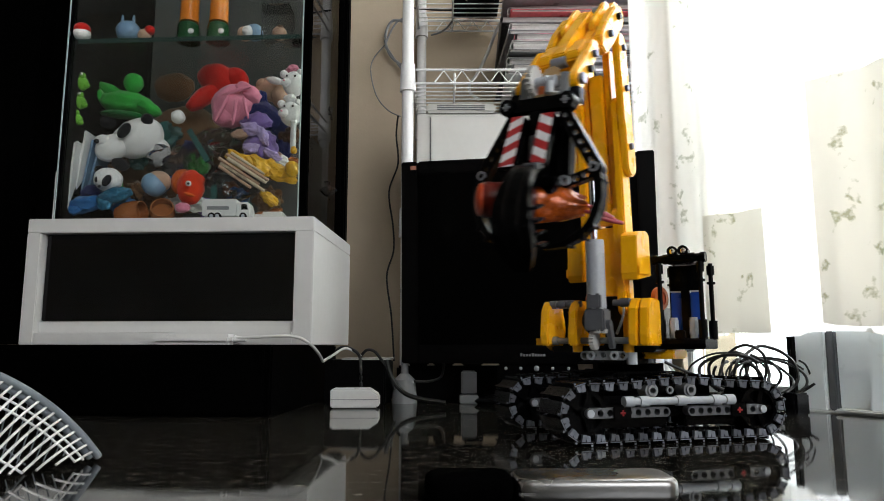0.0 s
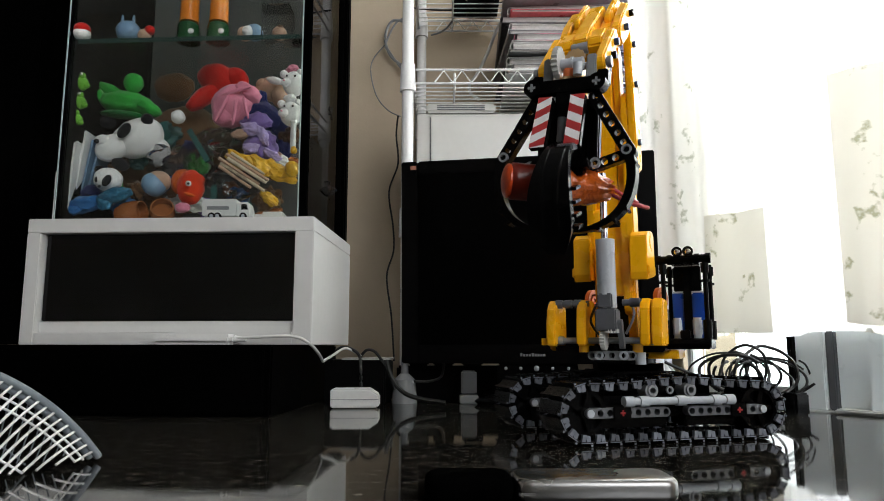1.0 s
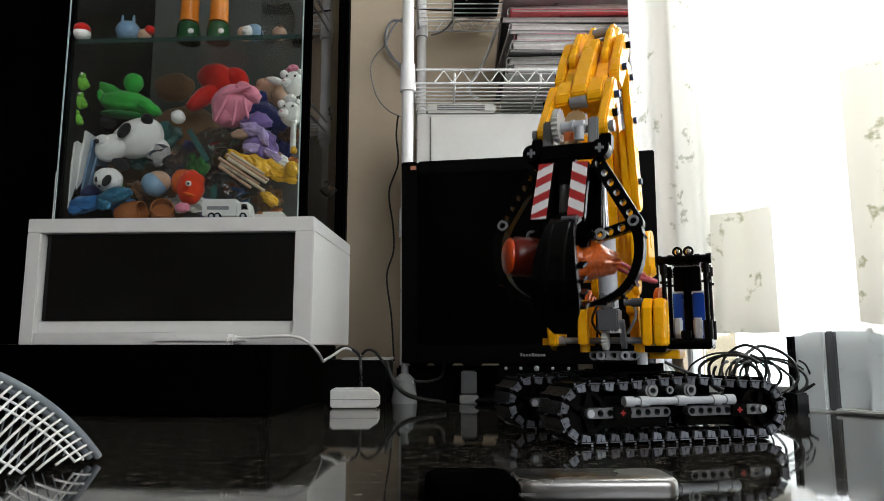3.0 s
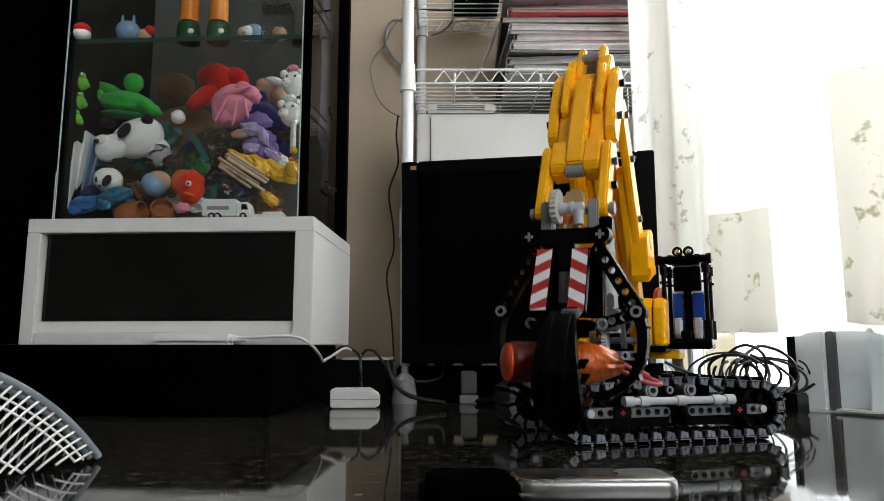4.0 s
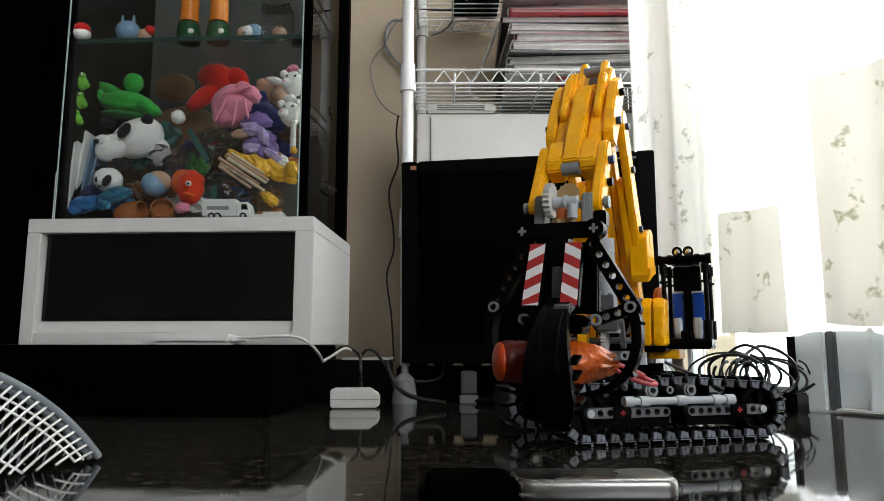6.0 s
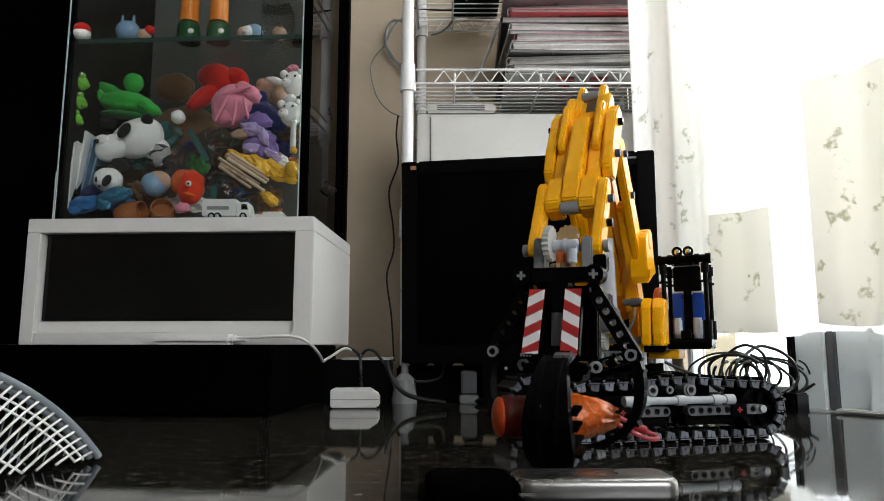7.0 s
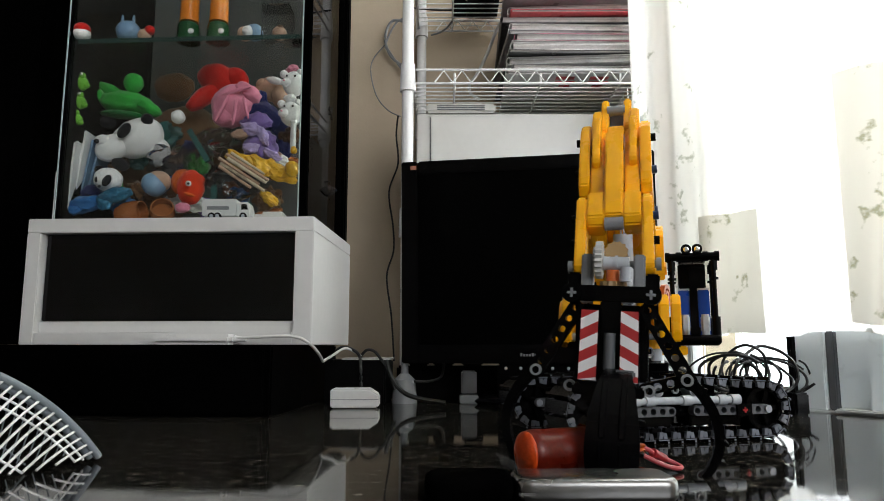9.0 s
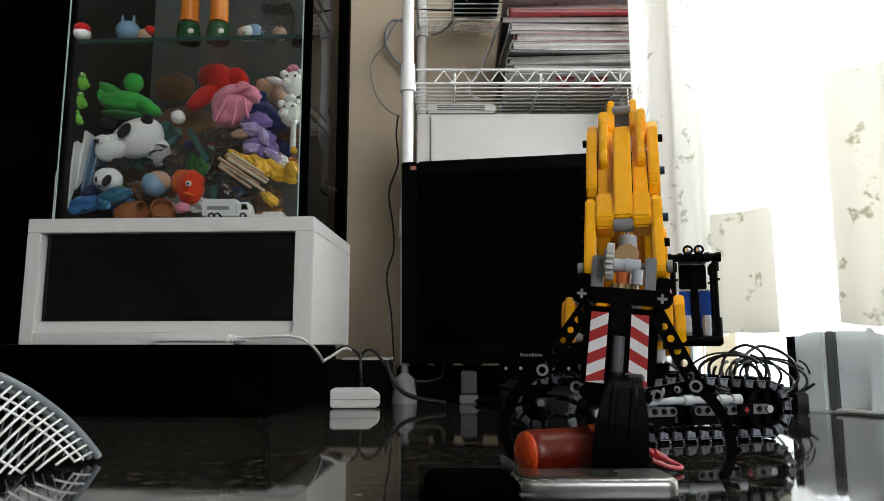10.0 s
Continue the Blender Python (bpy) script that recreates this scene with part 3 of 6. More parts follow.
def cabinet():
    low = tagged(empty("low_cabinet", CAB), "low black laminate cabinet standing on the table", "cabinet")
    bm = B()
    box(bm, (-0.62, -0.030, 0.0), (-0.034, 0.30, 0.0755))
    part("body", bm, BLACKWOOD, low, bevel=0.002)
    bm = B()
    box(bm, (-0.612, -0.0345, 0.004), (-0.042, -0.0302, 0.070))
    part("drawer_front", bm, BLACKWOOD, low, bevel=0.001)
    unit = tagged(empty("white_shelf_unit", CAB @ pose(0, 0, 0.0757)), "white laminate shelf unit with a dark glass flap", "shelf unit")
    H, W, D, s = 0.1445, 0.3355, 0.22, 0.0215
    for name, lo, hi in (("top_board", (-W, 0, H - 0.0165), (0, D, H)), ("side_board", (-W, 0, 0), (-W + 0.0165, D, H - 0.0167)),
                         ("side_board", (-s, 0, 0), (0, D, H - 0.0167)), ("bottom_board", (-W + 0.0167, 0, 0), (-s - 0.0002, D, 0.0135)),
                         ("back_board", (-W + 0.0167, D - 0.006, 0.0137), (-s - 0.0002, D, H - 0.0169))):
        bm = B()
        box(bm, lo, hi)
        part(name, bm, WHITELAM, unit, bevel=0.0008)
    bm = B()
    box(bm, (-W + 0.018, 0.0105, 0.027), (-s - 0.001, 0.0145, H - 0.0175))
    part("glass_flap", bm, BLACKGLASS, unit, "black glass flap", bevel=0.0006)
    bm = B()
    box(bm, (-W + 0.0175, 0.008, 0.0137), (-s - 0.0005, 0.016, 0.0262))
    part("drawer_rail", bm, WHITELAM, unit, bevel=0.0006)
    vit = tagged(empty("glass_cabinet", CAB @ pose(0, 0, 0.2204)), "glass display cabinet with black corner posts, full of toys", "display cabinet")
    x0, x1, y0, y1, top = -0.3105, -0.018, 0.016, 0.205, 0.62
    for x, y in ((x0, y0), (x1, y0), (x0, y1), (x1, y1)):
        bm = B()
        w = 0.0018 if x == x0 and y == y0 else 0.005
        box(bm, (x - w, y - w, 0), (x + w, y + w, top))
        part("corner_post", bm, POSTBLACK, vit, bevel=0.001)
    bm = B()
    box(bm, (x0 - 0.003, y0 - 0.0015, 0.001), (x1 + 0.003, y0 + 0.0015, top - 0.002))
    part("front_pane", bm, GLASS, vit).visible_shadow = False
    # left pane is opaque matt black instead of glass, to leave out a bright reflection
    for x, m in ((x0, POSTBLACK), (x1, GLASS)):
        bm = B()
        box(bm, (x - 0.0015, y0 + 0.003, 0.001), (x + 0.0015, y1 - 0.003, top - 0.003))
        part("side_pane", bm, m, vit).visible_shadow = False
    bm = B()
    box(bm, (x0 + 0.006, y1 - 0.001, 0.001), (x1 - 0.006, y1 + 0.003, top))
    part("back_panel", bm, CABINETBACK, vit)
    bm = B()
    box(bm, (x0 + 0.006, y0 + 0.003, 0.2225), (x1 - 0.006, y1 - 0.002, 0.2277))
    part("glass_shelf", bm, SHELFGLASS, vit).visible_shadow = False
    bm = B()
    box(bm, (x0 + 0.006, y0 + 0.0022, 0.2222), (x1 - 0.006, y0 + 0.0028, 0.2280))
    part("shelf_edge", bm, GLASSEDGE, vit)
    for x in (x0 - 0.0022, x1 - 0.0048):
        bm = B()
        box(bm, (x, y0 - 0.0062, 0.001), (x + 0.0014, y0 - 0.0052, top - 0.002))
        part("pane_edge", bm, PALEEDGE, vit, "pale cut edge of the glass")
    for x in (x0 + 0.012, x1 - 0.012):
        bm = B()
        box(bm, (x - 0.008, y0 + 0.004, 0.216), (x + 0.008, y0 + 0.014, 0.2221))
        part("shelf_clip", bm, BLACK, vit)
    tall = tagged(empty("tall_cabinet", CAB), "tall black cabinet side beside the glass cabinet", "cabinet")
    bm = B()
    box(bm, (-0.75, 0.030, 0.2206), (-0.3165, 0.30, 0.95))
    part("body", bm, BLACKWOOD, tall, bevel=0.002)
    bm = B()
    box(bm, (-0.745, 0.012, 0.0758), (-0.345, 0.0295, 0.945))
    part("door", bm, BLACKWOOD, tall, bevel=0.002)
    tall = tagged(empty("narrow_cabinet", CAB), "narrow black cabinet side behind the glass cabinet", "cabinet")
    bm = B()
    box(bm, (-0.030, 0.222, 0.0757), (-0.009, 0.240, 0.95))
    part("board", bm, BLACKWOOD, tall, bevel=0.002)


cabinet()


# ---- toy excavator ----
BASE = Vector((0.1636, 0.6075, 0.0))
YAW = 15.7
excavator = tagged(empty("toy_excavator", Matrix.Translation(BASE)),
                   "yellow and black plastic brick-built toy excavator with a grapple", "toy excavator")


def track_path():
    """Closed side outline of a track belt at the middle of its links."""
    c, r = 0.0775, 0.0212
    pts = []
    for k in range(40):
        a = -math.pi / 2 + math.pi * k / 40
        pts.append((c + r * math.cos(a), 0.0245 + r * math.sin(a)))
    for k in range(40):
        t = k / 40
        x = c - 2 * c * t
        pts.append((x, 0.0457 + 0.0040 * math.exp(-((x - 0.008) / 0.040) ** 2)))
    for k in range(40):
        a = math.pi / 2 + math.pi * k / 40
        pts.append((-c + r * math.cos(a), 0.0245 + r * math.sin(a)))
    for k in range(40):
        pts.append((-c + 2 * c * k / 40, 0.0033))
    return pts


def link_mesh():
    """One track link: a thin pad with a grouser bar, hinge lugs and guide teeth near its edges, paler to stand for
    reflected light.
    """
    bm = B()
    w = 0.0195
    box(bm, (-0.0054, -w, -0.0010), (0.0050, w, 0.0004))
    box(bm, (0.0028, -w, -0.0030), (0.0048, w, -0.0010))
    for s in (-1, 1):
        y = s * 0.0178
        # guide tooth with a notch, standing on the pad
        v = box(bm, (-0.0044, y - 0.0015, 0.0004), (-0.0012, y + 0.0015, 0.0056), index=1)
        for q in v:
            if q.co.z > 0.005:
                q.co.x += 0.0008
        v = box(bm, (-0.0002, y - 0.0015, 0.0004), (0.0030, y + 0.0015, 0.0048), index=1)
        for q in v:
            if q.co.z > 0.0035:
                q.co.x -= 0.0007
        box(bm, (-0.0013, y - 0.0010, 0.0004), (-0.0001, y + 0.0010, 0.0022))
        box(bm, (-0.0040, s * 0.0115 - 0.002, 0.0004), (0.0044, s * 0.0115 + 0.002, 0.0046))
        box(bm, (0.0034, y - 0.0016, -0.0004), (0.0058, y + 0.0016, 0.0014))
        # glints on the grouser and pad edges, painted in the paler grey
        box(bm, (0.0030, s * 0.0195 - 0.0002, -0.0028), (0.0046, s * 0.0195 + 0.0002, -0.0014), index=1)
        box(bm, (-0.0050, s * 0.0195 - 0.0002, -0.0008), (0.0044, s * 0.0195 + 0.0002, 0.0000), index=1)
    me = bpy.data.meshes.new("track_link")
    bm.to_mesh(me)
    bm.free()
    me.materials.append(TRACKBLACK)
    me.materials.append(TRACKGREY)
    return me


LINK = link_mesh()


def track(side):
    """One track with its links; side -1 is the outer side that shows its beams."""
    bm = B()
    for a, b in ((-0.060, -0.004), (0.012, 0.060)):
        box(bm, (a, -0.010, 0.012), (b, 0.010, 0.036))
    box(bm, (-0.068, -0.006, 0.019), (0.068, 0.006, 0.031))
    tr = part("track", bm, BLACK, excavator, "black track belt of jointed plastic links", bevel=0.0012)
    tr.matrix_basis = pose(0, 0, 0, 0, 0, YAW) @ Matrix.Translation((0, 0.052 * side, 0))
    P = track_path()
    cum = [0]
    for a, b in zip(P, P[1:] + P[:1]):
        cum.append(cum[-1] + math.dist(a, b))
    n = 37
    for i in range(n):
        d = cum[-1] * i / n
        k = max(q for q in range(len(P)) if cum[q] <= d + 1e-9)
        p, q = Vector(P[k]), Vector(P[(k + 1) % len(P)])
        u = (q - p).normalized()
        c = p + u * (d - cum[k])
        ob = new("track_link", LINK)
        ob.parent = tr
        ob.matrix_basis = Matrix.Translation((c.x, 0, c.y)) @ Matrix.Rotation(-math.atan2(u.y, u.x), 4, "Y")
    for x in (-0.0775, 0.0775):
        bm = B()
        gear(bm, (x, 0, 0.0245), (0, 1, 0), 0.0190, 0.020, teeth=10)
        ringmesh(bm, (x, -0.0128, 0.0245), (0, 1, 0), 0.0175, 0.0140, 0.006, seg=28)
        rod(bm, (x, -0.017, 0.0245), (x, 0.017, 0.0245), 0.0045)
        for k in range(5):
            a = 2 * math.pi * k / 5
            box(bm, (0.003, -0.0145, -0.0022), (0.0150, -0.0105, 0.0022), Matrix.Translation((x, 0, 0.0245)) @ Matrix.Rotation(a, 4, "Y"))
        part("sprocket", bm, BLACK, tr, smooth=True)
    yb = -0.0168
    for x0, n, m in ((-0.0775, 9, DARKGREY), (0.0095, 9, DARKGREY)):
        bm = B()
        beam(bm, n, Matrix.Translation((x0 + 0.002, yb, 0.0242)))
        part("side_beam", bm, DARKGREY, tr, "dark grey pierced side beam")
    for x, m in ((-0.0775, LIGHTGREY), (0.0755, LIGHTGREY)):
        bm = B()
        rod(bm, (x + 0.002, yb - 0.0044, 0.0242), (x + 0.002, yb - 0.002, 0.0242), 0.0030)
        part("axle_end", bm, m, tr, smooth=True)
    for x in (-0.050, 0.0535):
        bm = B()
        box(bm, (x - 0.0075, yb - 0.0056, 0.0185), (x + 0.0075, yb - 0.0040, 0.0300))
        part("side_block", bm, BLACK, tr, bevel=0.0008)
        bm = B()
        for a, b in ((0.0022, 0.0007), (0.0007, 0.0022)):
            box(bm, (x - a, yb - 0.0064, 0.0242 - b), (x + a, yb - 0.0057, 0.0242 + b))
        part("axle_cross", bm, REDPL, tr, "red cross-axle end")
    yc = -0.0225
    bm = B()
    rod(bm, (-0.0445, yc, 0.0325), (0.0470, yc, 0.0325), 0.0030, seg=16)
    for x in (-0.045, -0.032, 0.0, 0.032, 0.044):
        rod(bm, (x - 0.004, yc, 0.0325), (x + 0.004, yc, 0.0325), 0.0040, seg=16)
    part("hydraulic_tube", bm, LIGHTGREY, tr, "light grey hydraulic tube", smooth=True)
    for x in (-0.022, 0.012):
        bm = B()
        ringmesh(bm, (x, -0.0125, 0.0402), (0, 1, 0), 0.0056, 0.0026, 0.012, seg=22)
        ringmesh(bm, (x, -0.0192, 0.0402), (0, 1, 0), 0.0040, 0.0024, 0.0018, seg=22)
        part("roller", bm, GREY, tr, "grey track roller", smooth=True)
    bm = B()
    ringmesh(bm, (-0.005, -0.0165, 0.0402), (0, 1, 0), 0.0030, 0.0018, 0.002)
    part("pin", bm, GREY, tr)
    return tr


track(-1)
track(1)
bm = B()
box(bm, (-0.058, -0.034, 0.016), (0.058, 0.034, 0.046))
box(bm, (-0.030, -0.030, 0.046), (0.030, 0.030, 0.053))
chassis = part("chassis", bm, BLACK, excavator, bevel=0.0015)
chassis.matrix_basis = pose(0, 0, 0, 0, 0, YAW)
for x in (-0.05, -0.02, 0.02, 0.05):
    bm = B()
    rod(bm, (x, -0.045, 0.030), (x, 0.045, 0.030), 0.0024)
    part("cross_axle", bm, DARKGREY, chassis)
bm = B()
gear(bm, (0, 0, 0.0563), (0, 0, 1), 0.0300, 0.0062, teeth=56)
rod(bm, (0, 0, 0.0590), (0, 0, 0.0635), 0.024, seg=36)
part("turntable", bm, BLACK, excavator, "black toothed turntable")


# upper body: x is forward, y towards the cab side, z up
bm = B()
box(bm, (-0.070, -0.050, 0.0690), (0.048, 0.040, 0.0745))
box(bm, (-0.064, -0.040, 0.0747), (-0.012, 0.030, 0.1080))
box(bm, (-0.020, -0.022, 0.0640), (0.024, 0.022, 0.0690))
upper = part("upper_body", bm, BLACK, excavator, bevel=0.0012)


def bracket(y, w=0.0078, tall=0.112, deep=0.030):
    bm = B()
    pts = [(0.066, 0.0745), (0.067, 0.0835), (0.064, 0.104), (0.058, tall), (0.066 - deep, tall), (0.064 - deep, 0.104), (0.064 - deep, 0.0745)]
    extrude_xz(bm, pts, y - w / 2, y + w / 2)
    part("bracket", bm, YELLOW, upper, "yellow bracket panel", bevel=0.0012)


for y in (-0.0480, -0.0225, 0.0285, 0.0375):
    bracket(y)
bm = B()
ringmesh(bm, (0.034, -0.054, 0.090), (0, 1, 0), 0.0200, 0.0165, 0.004, seg=28)
box(bm, (0.040, -0.0575, 0.0748), (0.062, -0.0525, 0.0805))
part("side_arch", bm, YELLOW, upper, "yellow curved arch panel", smooth=True)
for z, a, b, m in ((0.109, -0.052, -0.018, DARKGREY), (0.0785, -0.052, 0.040, GREY), (0.109, 0.010, 0.030, DARKGREY)):
    bm = B()
    rod(bm, (0.056, a, z), (0.056, b, z), 0.0026)
    for y in (a + 0.009, (a + b) / 2, b - 0.009):
        rod(bm, (0.056, y - 0.003, z), (0.056, y + 0.003, z), 0.0036)
    part("axle", bm, m, upper, "grey plastic axle", smooth=True)
bm = B()
beam(bm, 5, Matrix.Translation((0.052, -0.016, 0.0665)) @ Matrix.Rotation(math.pi / 2, 4, "Z"), thick=0.010)
part("front_beam", bm, GREY, upper, "grey pierced beam")
for y in (-0.010, 0.010):
    bm = B()
    ringmesh(bm, (0.0580, y, 0.0665), (1, 0, 0), 0.0036, 0.0020, 0.0018)
    part("pin", bm, LIGHTGREY, upper)
for y in (-0.024, 0.020):
    bm = B()
    rod(bm, (0.052, y, 0.0690), (0.052, y, 0.0760), 0.0042)
    part("spacer", bm, YELLOW, upper, smooth=True)
bm = B()
rod(bm, (0.050, 0.0215, 0.0595), (0.050, 0.0215, 0.0690), 0.0042)
part("spacer", bm, LIGHTGREY, upper, smooth=True)
bm = B()
gear(bm, (0.064, -0.004, 0.0790), (0, 1, 0), 0.0085, 0.0038, teeth=20)
gear(bm, (0.066, 0.003, 0.0860), (0, 0, 1), 0.0075, 0.0035, teeth=20)
part("bevel_gear", bm, GEARWHITE, upper, "pale grey bevel gears")
bm = B()
extrude_xz(bm, capsule((0.068, 0.092), (0.062, 0.075), 0.003), 0.008, 0.012)
part("link", bm, DARKGREY, upper)
for y in (-0.030, 0.030):
    bm = B()
    ringmesh(bm, (-0.002, y, 0.1150), (0.3, 1, 0), 0.0100, 0.0065, 0.0042, seg=28)
    ringmesh(bm, (-0.002, y, 0.1150), (0.3, 1, 0), 0.0045, 0.0022, 0.0042, seg=20)
    box(bm, (-0.0065, -0.0012, -0.0012), (0.0065, 0.0012, 0.0012), Matrix.Translation((-0.002, y, 0.1150)))
    part("pulley", bm, ORANGEPL, upper, "orange-red pulley wheel", smooth=True)
for y in (-0.0135, 0.0135):
    bm = B()
    extrude_xz(bm, capsule((0.030, 0.080), (0.032, 0.128), 0.0060), y - 0.0036, y + 0.0036)
    part("tower_beam", bm, YELLOW, upper, bevel=0.001)
for k, (a, b, c) in enumerate((((0.050, -0.012, 0.110), (0.058, -0.016, 0.094), (0.052, -0.008, 0.080)), ((0.050, 0.016, 0.108), (0.062, 0.020, 0.098), (0.056, 0.012, 0.084)))):
    bm = B()
    tube(bm, [a, b, c], 0.0011, seg=6)
    part("hose", bm, CABLEBLACK if k == 0 else GREY, upper, smooth=True)
bm = B()
box(bm, (-0.020, 0.0200, 0.0635), (0.018, 0.046, 0.0712))
part("under_plate", bm, YELLOW, upper, bevel=0.001)


def cab():
    y0, y1, xf, xb, zb, zt = 0.0340, 0.0715, 0.020, -0.022, 0.0715, 0.1465
    ym = (y0 + y1) / 2
    bm = B()
    box(bm, (xb, y0, zb), (xf, y1, zb + 0.0085))
    rod(bm, (xf, y0 - 0.001, zb + 0.005), (xf, y1 + 0.001, zb + 0.005), 0.0040)
    box(bm, (xf - 0.002, ym - 0.004, zb + 0.0085), (xf + 0.004, ym + 0.004, zb + 0.0155))
    c = part("cab_floor", bm, BLACK, upper, bevel=0.0008)
    for y in (y0 + 0.002, y1 - 0.002):
        for x in (xf - 0.004, xb + 0.004):
            bm = B()
            rod(bm, (x, y, zb + 0.008), (x, y, zt - 0.002), 0.0019)
            rod(bm, (x, y, zb + 0.008), (x, y, zb + 0.024), 0.0036)
            rod(bm, (x, y, zt - 0.012), (x, y, zt - 0.004), 0.0032)
            rod(bm, (x, y, zt - 0.020), (x, y, zt - 0.018), 0.0036)
            part("cab_post", bm, BLACK, upper, smooth=True)
    bm = B()
    rod(bm, (xf - 0.004, y0 - 0.002, zt), (xf - 0.004, y1 + 0.002, zt), 0.0034)
    for y in (y0 - 0.001, y0 + 0.008, y1 - 0.008, y1 + 0.001):
        rod(bm, (xf - 0.004, y - 0.002, zt), (xf - 0.004, y + 0.002, zt), 0.0043)
    box(bm, (xb, ym - 0.011, zt - 0.0035), (xf - 0.002, ym + 0.011, zt + 0.0028))
    part("cab_roof", bm, BLACK, upper, smooth=True)
    bm = B()
    box(bm, (-0.010, ym - 0.0115, zb + 0.049), (-0.002, ym + 0.011, zt - 0.004))
    part("headrest", bm, BLACK, upper, bevel=0.001)
    bm = B()
    box(bm, (-0.012, ym - 0.0115, zb + 0.0087), (-0.0040, ym + 0.012, zb + 0.047))
    seat = part("seat", bm, NAVY, upper, "blue operator seat", bevel=0.001)
    for y in (ym - 0.0075, ym + 0.0085):
        bm = B()
        box(bm, (-0.0038, y - 0.0047, zb + 0.0087), (0.002, y + 0.0047, zb + 0.0475))
        part("seat_panel", bm, BLUE, seat, bevel=0.0006)
        bm = B()
        box(bm, (-0.0038, y - 0.0047, zb + 0.0477), (0.002, y + 0.0047, zb + 0.0490))
        part("seat_edge", bm, LIGHTGREY, seat)
        bm = B()
        rod(bm, (0.012, y, zb + 0.0087), (0.012, y, zb + 0.0260), 0.0032, seg=12)
        gear(bm, (0.012, y, zb + 0.0180), (0, 0, 1), 0.0038, 0.012, teeth=6)
        part("control_lever", bm, LIGHTGREY, upper, "light grey control lever")
    bm = B()
    box(bm, (-0.002, ym - 0.0028, zb + 0.0087), (0.004, ym + 0.0034, zt - 0.006))
    part("centre_post", bm, BLACK, upper, bevel=0.0006)
    for y in (ym - 0.0044, ym + 0.0044):
        bm = B()
        rod(bm, (xf - 0.010, y, zt + 0.0062), (xf - 0.002, y, zt + 0.0062), 0.0034, 0.0042, seg=18)
        ringmesh(bm, (xf - 0.0012, y, zt + 0.0062), (1, 0, 0), 0.0043, 0.0032, 0.002, seg=20)
        la = part("lamp", bm, BLACK, upper, smooth=True)
        bm = B()
        ball(bm, (xf - 0.0018, y, zt + 0.0062), 0.0032, (0.4, 1, 1), seg=14)
        part("lens", bm, CHROME, la, "clear lamp lens", smooth=True)


cab()

# boom foot and upper boom
bm = B()
box(bm, (-0.008, -0.0163, -0.006), (0.004, 0.0163, 0.052))
foot = part("boom_foot", bm, YELLOW, excavator, bevel=0.001)
for s in (-1, 1):
    bm = B()
    extrude_xz(bm, [(-0.016, 0.010), (0.016, 0.006), (0.018, 0.012), (0.016, 0.042), (0.010, 0.046), (-0.010, 0.048), (-0.016, 0.044)], s * 0.0165, s * 0.0305)
    box(bm, (-0.010, min(s * 0.0305, s * 0.032), 0.010), (0.018, max(s * 0.0305, s * 0.032), 0.018))
    part("side_panel", bm, YELLOW, foot, "yellow side panel", bevel=0.0014)
    bm = B()
    extrude_xz(bm, capsule((0.0, -0.016), (0.004, 0.062), 0.0065), s * 0.0115 - 0.0034, s * 0.0115 + 0.0034)
    part("foot_beam", bm, YELLOW, foot, bevel=0.001)

bm = B()
box(bm, (-0.150, -0.006, -0.005), (-0.020, 0.006, 0.005))
boom = part("boom", bm, YELLOW, excavator, "yellow boom of side plates", bevel=0.001)
for s in (-1, 1):
    for a, b, r, y, w in (((-0.170, -0.004), (-0.050, 0.002), 0.0100, 0.0160, 0.0070), ((-0.100, 0.002), (0.004, 0.0), 0.0105, 0.0218, 0.0062), ((-0.150, 0.004), (-0.005, 0.006), 0.0085, 0.0095, 0.0058)):
        bm = B()
        extrude_xz(bm, capsule(a, b, r, r * 0.92), s * y - w / 2, s * y + w / 2)
        part("side_plate", bm, YELLOW, boom, bevel=0.0012)
    for x in (-0.085, -0.035, 0.0):
        bm = B()
        rod(bm, (x, s * 0.0250, 0.0), (x, s * 0.0275, 0.0), 0.0028)
        part("pin", bm, NAVY, boom, smooth=True)
bm = B()
rod(bm, (-0.110, 0.0, 0.013), (-0.030, 0.0, 0.013), 0.0050, seg=16)
part("arm_cylinder", bm, GREY, boom, "grey arm actuator", smooth=True)
for y in (-0.004, 0.006):
    bm = B()
    tube(bm, [(-0.15, y, 0.008), (-0.10, y * 2, 0.016), (-0.05, y, 0.018), (0.0, y * 2, 0.012)], 0.0011, seg=6)
    part("hose", bm, CABLEBLACK, boom, smooth=True)

# lifting actuator in front of the boom
bm = B()
rod(bm, (0, 0, 0.024), (0, 0, 0.080), 0.0077, seg=13)
lift = part("lift_actuator", bm, LIGHTGREY, excavator, "grey ribbed lifting actuator", smooth=True)
bm = B()
box(bm, (-0.008, -0.0085, 0.006), (0.008, 0.0085, 0.0235))
box(bm, (-0.006, -0.0060, 0.0235), (0.0085, 0.0060, 0.036))
part("actuator_base", bm, DARKGREY, lift, bevel=0.0012)
bm = B()
rod(bm, (0, 0, 0.080), (0, 0, 0.135), 0.0030, seg=14)
part("piston_rod", bm, CHROME, lift, "shiny piston rod", smooth=True)

